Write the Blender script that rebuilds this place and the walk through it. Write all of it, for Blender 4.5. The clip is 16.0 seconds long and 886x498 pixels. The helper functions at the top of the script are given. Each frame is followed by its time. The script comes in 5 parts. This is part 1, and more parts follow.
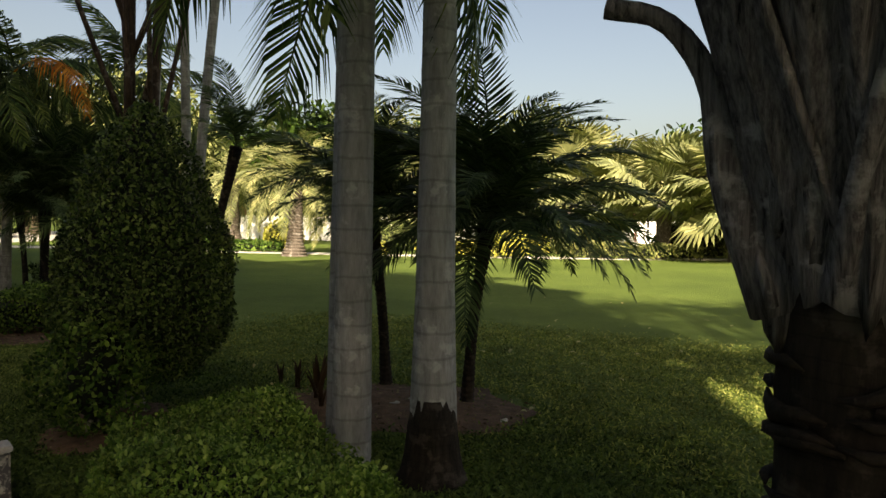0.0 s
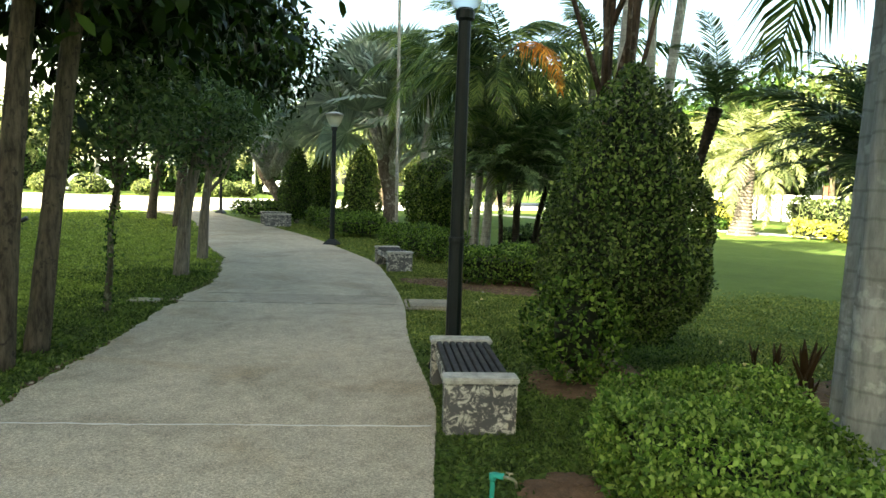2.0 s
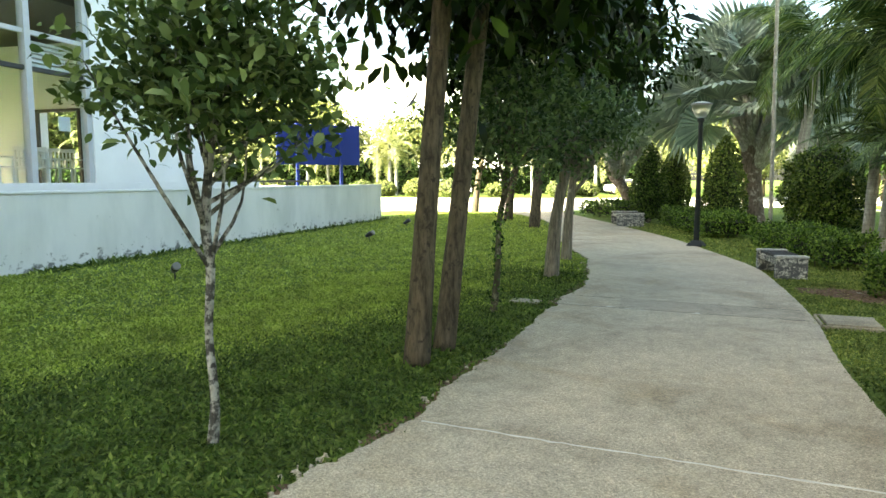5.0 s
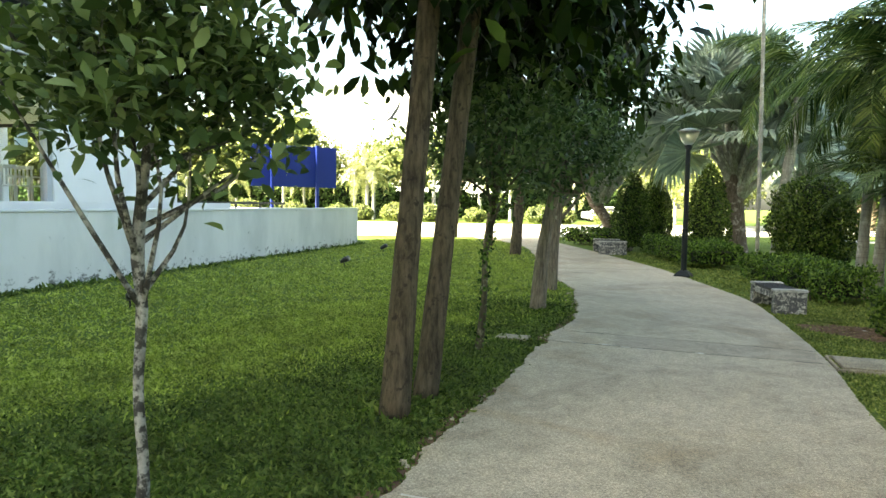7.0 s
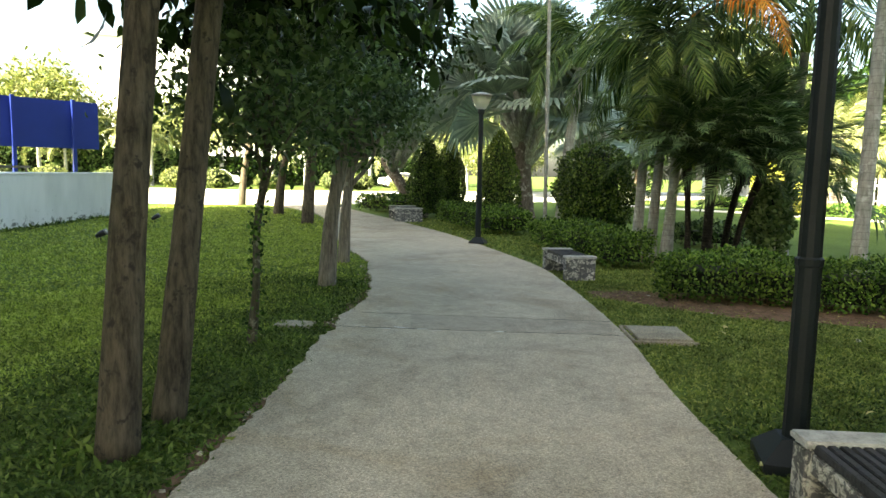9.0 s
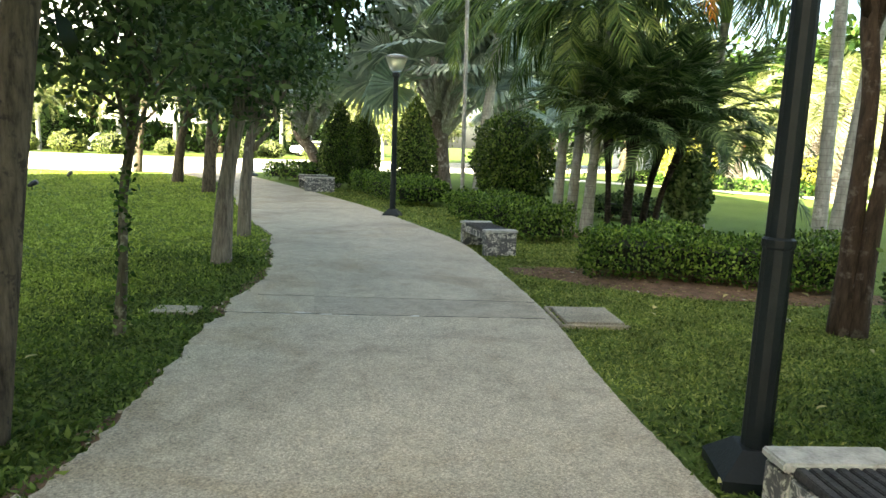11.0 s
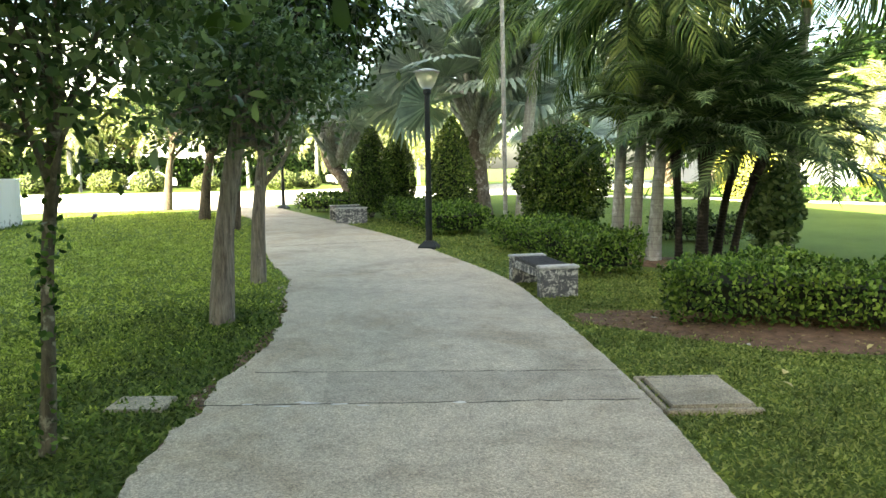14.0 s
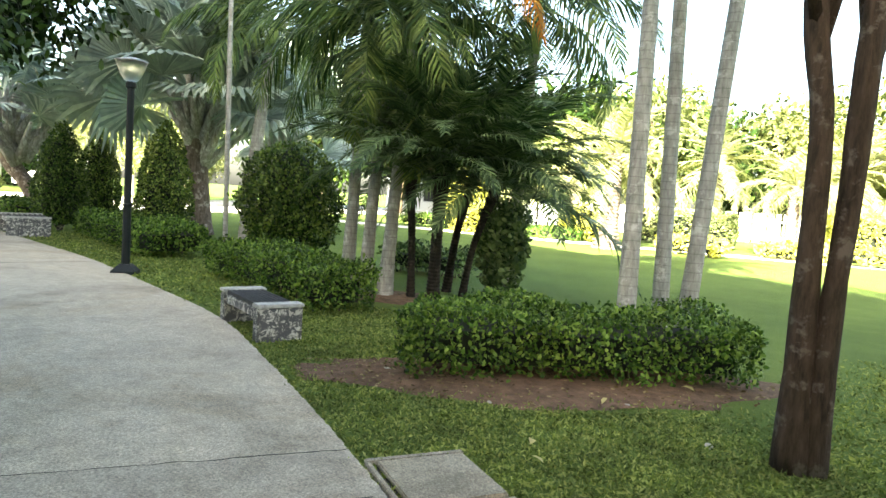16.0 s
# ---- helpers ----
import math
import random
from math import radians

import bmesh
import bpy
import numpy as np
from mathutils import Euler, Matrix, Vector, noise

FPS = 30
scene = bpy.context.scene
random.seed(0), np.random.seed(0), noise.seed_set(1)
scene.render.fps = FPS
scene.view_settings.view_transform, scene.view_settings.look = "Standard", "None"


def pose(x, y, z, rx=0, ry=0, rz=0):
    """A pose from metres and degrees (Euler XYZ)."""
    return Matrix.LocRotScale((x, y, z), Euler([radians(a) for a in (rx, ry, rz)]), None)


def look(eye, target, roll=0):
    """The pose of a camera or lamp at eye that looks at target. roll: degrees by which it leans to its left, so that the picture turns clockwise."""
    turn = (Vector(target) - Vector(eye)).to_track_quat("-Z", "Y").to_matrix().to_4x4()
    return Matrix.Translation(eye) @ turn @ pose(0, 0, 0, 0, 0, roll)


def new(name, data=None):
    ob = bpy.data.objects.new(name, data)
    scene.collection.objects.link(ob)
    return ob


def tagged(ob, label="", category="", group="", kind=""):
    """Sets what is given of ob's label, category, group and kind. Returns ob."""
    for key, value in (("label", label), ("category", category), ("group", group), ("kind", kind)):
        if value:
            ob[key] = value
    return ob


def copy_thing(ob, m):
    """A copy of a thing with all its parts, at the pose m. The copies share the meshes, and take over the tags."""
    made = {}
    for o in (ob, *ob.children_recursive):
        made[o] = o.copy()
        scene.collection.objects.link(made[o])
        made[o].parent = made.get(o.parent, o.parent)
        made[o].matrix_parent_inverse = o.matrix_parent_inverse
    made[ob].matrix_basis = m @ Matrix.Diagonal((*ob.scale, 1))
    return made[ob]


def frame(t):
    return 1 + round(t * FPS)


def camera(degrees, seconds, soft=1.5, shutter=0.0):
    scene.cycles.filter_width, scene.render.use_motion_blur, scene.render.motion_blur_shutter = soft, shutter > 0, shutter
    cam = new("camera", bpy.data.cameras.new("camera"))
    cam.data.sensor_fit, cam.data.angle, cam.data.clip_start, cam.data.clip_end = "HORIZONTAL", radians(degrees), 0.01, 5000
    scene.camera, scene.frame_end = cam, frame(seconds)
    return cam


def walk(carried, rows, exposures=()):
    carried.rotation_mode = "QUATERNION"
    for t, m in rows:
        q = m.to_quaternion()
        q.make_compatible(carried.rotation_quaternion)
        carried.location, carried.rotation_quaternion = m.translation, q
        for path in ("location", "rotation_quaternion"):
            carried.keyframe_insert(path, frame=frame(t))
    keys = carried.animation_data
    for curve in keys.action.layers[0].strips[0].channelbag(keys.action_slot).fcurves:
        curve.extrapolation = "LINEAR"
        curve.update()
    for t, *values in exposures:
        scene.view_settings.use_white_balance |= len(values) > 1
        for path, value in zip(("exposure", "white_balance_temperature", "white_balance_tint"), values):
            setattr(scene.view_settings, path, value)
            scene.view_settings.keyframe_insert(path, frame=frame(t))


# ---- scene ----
cam = camera(66.6, 16.0)
PATH = [
    (0, (0.424, 0.687, 1.569), (0.073, 2.654, 1.484), 0.9),
    (0.5, (0.296, 0.702, 1.547), (-0.446, 2.556, 1.433), 2.7),
    (1, (0.205, 0.712, 1.516), (-0.787, 2.442, 1.366), 1.0),
    (1.5, (0.133, 0.689, 1.508), (-1.068, 2.282, 1.364), 0.9),
    (2, (-0.006, 0.722, 1.441), (-1.428, 2.116, 1.257), 2.1),
    (2.5, (-0.114, 0.715, 1.402), (-1.729, 1.875, 1.182), 1.1),
    (3, (-0.208, 0.667, 1.401), (-1.885, 1.727, 1.15), 0.9),
    (3.5, (-0.291, 0.531, 1.441), (-2.036, 1.45, 1.108), 0.0),
    (4, (-0.399, 0.506, 1.428), (-2.221, 1.262, 1.097), 1.7),
    (4.2, (-0.465, 0.528, 1.421), (-2.331, 1.181, 1.115), 0.6),
    (6.3, (-1.116, 0.554, 1.437), (-3.035, 1.107, 1.343), 1.1),
    (6.5, (-1.189, 0.585, 1.43), (-3.108, 1.144, 1.363), 1.2),
    (7, (-1.341, 0.676, 1.421), (-3.234, 1.307, 1.289), 0.9),
    (7.5, (-1.571, 0.784, 1.404), (-3.399, 1.575, 1.224), 0.4),
    (8, (-1.76, 0.929, 1.398), (-3.564, 1.769, 1.196), 0.2),
    (8.5, (-1.97, 1.129, 1.411), (-3.722, 2.062, 1.171), -1.5),
    (9, (-2.16, 1.231, 1.41), (-3.778, 2.385, 1.189), 1.2),
    (9.5, (-2.319, 1.305, 1.395), (-3.885, 2.528, 1.165), 2.1),
    (10, (-2.438, 1.453, 1.38), (-3.932, 2.763, 1.157), 1.6),
    (10.2, (-2.485, 1.506, 1.358), (-3.946, 2.838, 1.061), 1.9),
    (12.3, (-3.132, 2.042, 1.366), (-4.571, 3.4, 1.071), 2.5),
    (12.5, (-3.22, 2.115, 1.356), (-4.645, 3.48, 1.029), 2.4),
    (13, (-3.423, 2.258, 1.378), (-4.885, 3.585, 1.059), 0.2),
    (13.5, (-3.625, 2.459, 1.375), (-5.17, 3.707, 1.143), -0.6),
    (14, (-3.78, 2.619, 1.37), (-5.318, 3.875, 1.134), -0.7),
    (14.5, (-3.971, 2.811, 1.381), (-5.412, 4.176, 1.133), 0.3),
    (15, (-4.14, 3.032, 1.365), (-5.502, 4.475, 1.112), 2.0),
    (15.5, (-4.291, 3.271, 1.361), (-5.516, 4.826, 1.076), 3.6),
    (16, (-4.417, 3.436, 1.374), (-5.355, 5.196, 1.224), 3.8),
]
walk(cam, [(t, look(eye, target, roll)) for t, eye, target, roll in PATH],
     exposures=[(0.0, 1.52, 8500, 14), (0.5, 1.47, 8500, 14), (1.0, 1.88, 8300, 6), (1.5, 3.1, 7700, -4), (2.0, 3.35, 7600, -4), (4.0, 3.85, 7800, -2), (8.0, 3.75, 7800, 0), (9.0, 3.5, 7700, 1), (10.2, 3.62, 7600, 1), (12.5, 4.0, 7600, 2), (14.0, 4.05, 7700, 2), (16.0, 4.15, 7400, 5)])

# world and sun: low sun behind the building, its shadow covers the near garden
SUN_AZ, SUN_EL = radians(172), radians(30)          # direction towards the sun: azimuth clockwise from +y
world = bpy.data.worlds.new("world")
scene.world = world
world.use_nodes = True
wn = world.node_tree
sky = wn.nodes.new("ShaderNodeTexSky")
sky.sky_type, sky.sun_disc = "NISHITA", False
sky.sun_elevation, sky.sun_rotation = SUN_EL, SUN_AZ
sky.air_density, sky.dust_density, sky.ozone_density = 1.0, 4.0, 1.0
wn.links.new(sky.outputs[0], wn.nodes["Background"].inputs[0])
wn.nodes["Background"].inputs[1].default_value = 0.066
sun_data = bpy.data.lights.new("sun", "SUN")
sun_data.energy, sun_data.angle, sun_data.color = 5.0, radians(0.6), (1.0, 0.94, 0.82)
sun = new("sun", sun_data)
to_sun = Vector((math.sin(SUN_AZ) * math.cos(SUN_EL), math.cos(SUN_AZ) * math.cos(SUN_EL), math.sin(SUN_EL)))
sun.matrix_world = look(to_sun * 60, (0, 0, 0))


# ---- materials ----
def nodes_of(name):
    m = bpy.data.materials.new(name)
    m.use_nodes = True
    nt = m.node_tree
    return m, nt, nt.nodes["Principled BSDF"]


def add(nt, kind, **values):
    n = nt.nodes.new("ShaderNode" + kind)
    for k, v in values.items():
        if k in n.inputs:
            n.inputs[k].default_value = v
    return n


def ramp(nt, source, stops):
    n = nt.nodes.new("ShaderNodeValToRGB")
    while len(n.color_ramp.elements) < len(stops):
        n.color_ramp.elements.new(0.5)
    for e, (p, c) in zip(n.color_ramp.elements, stops):
        e.position, e.color = p, (*c, 1) if len(c) == 3 else c
    nt.links.new(source, n.inputs[0])
    return n.outputs[0]


def mix(nt, fac, a, b, blend="MIX"):
    n = nt.nodes.new("ShaderNodeMix")
    n.data_type, n.blend_type = "RGBA", blend
    for sock, v in ((n.inputs[0], fac), (n.inputs[6], a), (n.inputs[7], b)):
        if isinstance(v, (int, float)):
            sock.default_value = v
        elif isinstance(v, tuple):
            sock.default_value = (*v, 1)
        else:
            nt.links.new(v, sock)
    return n.outputs[2]


def noise_tex(nt, scale, detail=4.0, rough=0.6, coord="Object", stretch=None, distort=0.0):
    tc = nt.nodes.new("ShaderNodeTexCoord")
    n = add(nt, "TexNoise", Scale=scale, Detail=detail, Roughness=rough, Distortion=distort)
    src = tc.outputs[coord]
    if stretch:
        mp = nt.nodes.new("ShaderNodeMapping")
        mp.inputs["Scale"].default_value = stretch
        nt.links.new(src, mp.inputs[0])
        src = mp.outputs[0]
    nt.links.new(src, n.inputs["Vector"])
    return n.outputs["Fac"]


def bump(nt, bsdf, height, strength=0.4, distance=0.02):
    b = add(nt, "Bump", Strength=strength, Distance=distance)
    nt.links.new(height, b.inputs["Height"])
    nt.links.new(b.outputs[0], bsdf.inputs["Normal"])


def leaf_material(name, dark, mid, light, rough=0.45, through_light=0.3):
    """Foliage: colour varies leaf by leaf and in larger patches; some light passes through."""
    m, nt, p = nodes_of(name)
    geo = nt.nodes.new("ShaderNodeNewGeometry")
    info = nt.nodes.new("ShaderNodeObjectInfo")
    c = ramp(nt, geo.outputs["Random Per Island"], [(0.0, dark), (0.5, mid), (1.0, light)])
    patch = ramp(nt, noise_tex(nt, 2.2, 3), [(0.3, (0.5, 0.5, 0.5)), (0.7, (1.2, 1.2, 1.0))])
    c = mix(nt, 0.8, c, patch, "MULTIPLY")
    tint = ramp(nt, info.outputs["Random"], [(0.0, (0.85, 0.9, 0.85)), (1.0, (1.12, 1.06, 0.9))])
    c = mix(nt, 1.0, c, tint, "MULTIPLY")
    nt.links.new(c, p.inputs["Base Color"])
    p.inputs["Roughness"].default_value, p.inputs["Specular IOR Level"].default_value = rough, 0.1
    tr = nt.nodes.new("ShaderNodeBsdfTranslucent")
    nt.links.new(mix(nt, 1.0, c, (1.15, 1.2, 0.75), "MULTIPLY"), tr.inputs["Color"])
    ms = nt.nodes.new("ShaderNodeMixShader")
    ms.inputs[0].default_value = through_light
    nt.links.new(p.outputs[0], ms.inputs[1])
    nt.links.new(tr.outputs[0], ms.inputs[2])
    nt.links.new(ms.outputs[0], nt.nodes["Material Output"].inputs["Surface"])
    return m


def plain_material(name, colour, rough=0.6, metallic=0.0, vary=0.25, scale=6.0, fine=80.0, relief=0.25, spec=0.3):
    """One colour with wear at two scales."""
    m, nt, p = nodes_of(name)
    lo = tuple(v * (1 - vary) for v in colour)
    hi = tuple(min(1.0, v * (1 + vary * 0.6)) for v in colour)
    a = ramp(nt, noise_tex(nt, scale), [(0.3, lo), (0.7, hi)])
    f = noise_tex(nt, fine, 3)
    c = mix(nt, 0.35, a, ramp(nt, f, [(0.3, lo), (0.75, hi)]))
    nt.links.new(c, p.inputs["Base Color"])
    p.inputs["Roughness"].default_value, p.inputs["Metallic"].default_value, p.inputs["Specular IOR Level"].default_value = rough, metallic, spec
    bump(nt, p, f, relief, 0.01)
    return m


def bark_material(name, dark, light, patch, ring=0.0, streak=(6, 6, 1.2), relief=0.6, cover=0.55, grain=7):
    """Trunk: vertical streaks, lichen patches and, where ring is given, scars every ring metres."""
    m, nt, p = nodes_of(name)
    st = noise_tex(nt, 4.0, 6, 0.7, stretch=streak)
    c = ramp(nt, st, [(0.3, dark), (0.65, light)])
    c = mix(nt, ramp(nt, noise_tex(nt, grain, 5, 0.65), [(cover, (0, 0, 0)), (cover + 0.08, (0.85, 0.85, 0.85))]), c, patch)
    h = st
    if ring:
        tc = nt.nodes.new("ShaderNodeTexCoord")
        w = add(nt, "TexWave", Scale=0.314 / ring, Distortion=0.9, Detail=2.0)
        w.inputs["Detail Scale"].default_value = 3.0
        w.bands_direction = "Z"
        nt.links.new(tc.outputs["Object"], w.inputs["Vector"])
        line = ramp(nt, w.outputs["Fac"], [(0.0, (0.4, 0.39, 0.37)), (0.06, (1, 1, 1))])
        c = mix(nt, 0.45, c, line, "MULTIPLY")
    nt.links.new(c, p.inputs["Base Color"])
    p.inputs["Roughness"].default_value, p.inputs["Specular IOR Level"].default_value = 0.85, 0.15
    bump(nt, p, h, relief, 0.02)
    return m


def ground_material():
    m, nt, p = nodes_of("lawn")
    fine = noise_tex(nt, 60, 6, 0.75)
    mid = noise_tex(nt, 3.5, 5, 0.65)
    big = noise_tex(nt, 0.35, 4)
    c = ramp(nt, fine, [(0.34, (0.036, 0.055, 0.012)), (0.5, (0.12, 0.18, 0.042)), (0.66, (0.24, 0.3, 0.095))])
    c = mix(nt, 0.55, c, ramp(nt, mid, [(0.3, (0.065, 0.11, 0.022)), (0.6, (0.1, 0.15, 0.036)), (0.8, (0.16, 0.175, 0.06))]))
    c = mix(nt, 0.5, c, ramp(nt, big, [(0.35, (0.6, 0.65, 0.6)), (0.65, (1.25, 1.2, 1.1))]), "MULTIPLY")
    nt.links.new(c, p.inputs["Base Color"])
    p.inputs["Roughness"].default_value, p.inputs["Specular IOR Level"].default_value = 0.9, 0.1
    bump(nt, p, fine, 0.9, 0.03)
    return m


def concrete_material(name, base=(0.41, 0.36, 0.282), stain=(0.22, 0.188, 0.14), speck=170, stains=0.7):
    m, nt, p = nodes_of(name)
    big = noise_tex(nt, 0.9, 6, 0.62, distort=0.6)
    mid = noise_tex(nt, 7, 6, 0.7)
    fine = noise_tex(nt, 70, 5, 0.8)
    tc = nt.nodes.new("ShaderNodeTexCoord")
    vor = add(nt, "TexVoronoi", Scale=speck)
    nt.links.new(tc.outputs["Object"], vor.inputs["Vector"])
    c = ramp(nt, big, [(0.3, stain), (0.48, base), (0.72, tuple(v * 1.25 for v in base))])
    c = mix(nt, 0.5 * stains, c, ramp(nt, mid, [(0.3, tuple(v * 0.8 for v in stain)), (0.55, base), (0.75, tuple(v * 1.35 for v in base))]))
    c = mix(nt, 0.75, c, ramp(nt, fine, [(0.32, (0.4, 0.4, 0.4)), (0.5, (1, 1, 1)), (0.7, (1.5, 1.48, 1.42))]), "MULTIPLY")
    grit = ramp(nt, vor.outputs["Color"], [(0.0, (0.3, 0.3, 0.3)), (0.5, (1, 1, 1)), (1.0, (1.7, 1.68, 1.6))])
    c = mix(nt, 0.6, c, grit, "MULTIPLY")
    stone = add(nt, "TexVoronoi", Scale=speck * 0.42)
    nt.links.new(tc.outputs["Object"], stone.inputs["Vector"])
    c = mix(nt, 0.28, c, ramp(nt, stone.outputs["Color"], [(0.0, (0.45, 0.43, 0.4)), (0.4, (1, 1, 1)), (1.0, (1.4, 1.4, 1.36))]), "MULTIPLY")
    rust = ramp(nt, noise_tex(nt, 0.55, 5, 0.7, distort=1.2), [(0.52, (1, 1, 1)), (0.7, (0.8, 0.68, 0.52))])
    c = mix(nt, 0.7 * stains, c, rust, "MULTIPLY")
    soot = ramp(nt, noise_tex(nt, 2.4, 6, 0.75, distort=0.8), [(0.55, (1, 1, 1)), (0.72, (0.55, 0.54, 0.52))])
    c = mix(nt, 0.6 * stains, c, soot, "MULTIPLY")
    nt.links.new(c, p.inputs["Base Color"])
    p.inputs["Roughness"].default_value = 0.9
    bump(nt, p, fine, 0.5, 0.012)
    return m


def mossy_concrete():
    """Bench ends: pale render blotched with black mould, yellowish near the ground."""
    m, nt, p = nodes_of("mouldy_concrete")
    blot = noise_tex(nt, 17, 7, 0.75, distort=0.7)
    c = ramp(nt, noise_tex(nt, 4, 4), [(0.3, (0.33, 0.32, 0.27)), (0.6, (0.5, 0.49, 0.45)), (0.8, (0.42, 0.38, 0.26))])
    c = mix(nt, ramp(nt, blot, [(0.43, (0, 0, 0)), (0.5, (0.92, 0.92, 0.92))]), c, (0.04, 0.044, 0.05))
    nt.links.new(c, p.inputs["Base Color"])
    p.inputs["Roughness"].default_value = 0.9
    bump(nt, p, blot, 0.3, 0.01)
    return m


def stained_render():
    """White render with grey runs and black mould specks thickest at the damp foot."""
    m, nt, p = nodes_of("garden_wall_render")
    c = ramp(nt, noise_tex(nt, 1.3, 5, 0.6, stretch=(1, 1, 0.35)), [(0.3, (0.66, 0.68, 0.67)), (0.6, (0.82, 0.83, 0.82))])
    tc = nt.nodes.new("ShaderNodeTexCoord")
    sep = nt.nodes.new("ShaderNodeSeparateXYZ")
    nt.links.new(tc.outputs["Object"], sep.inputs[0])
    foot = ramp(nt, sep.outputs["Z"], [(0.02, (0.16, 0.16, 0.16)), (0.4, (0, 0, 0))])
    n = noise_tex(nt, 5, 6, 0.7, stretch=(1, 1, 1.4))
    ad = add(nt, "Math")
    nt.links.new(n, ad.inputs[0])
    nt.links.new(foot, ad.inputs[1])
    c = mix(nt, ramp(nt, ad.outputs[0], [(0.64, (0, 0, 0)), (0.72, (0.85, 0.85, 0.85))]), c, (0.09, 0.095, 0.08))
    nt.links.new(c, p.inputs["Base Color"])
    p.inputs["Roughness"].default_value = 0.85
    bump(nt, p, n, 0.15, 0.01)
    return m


def glass_material(name, tint=(0.9, 0.95, 0.95), rough=0.02):
    m, nt, p = nodes_of(name)
    p.inputs["Base Color"].default_value = (*tint, 1)
    p.inputs["Roughness"].default_value = rough
    p.inputs["Transmission Weight"].default_value = 1.0
    p.inputs["IOR"].default_value = 1.05 if rough < 0.1 else 1.3
    return m


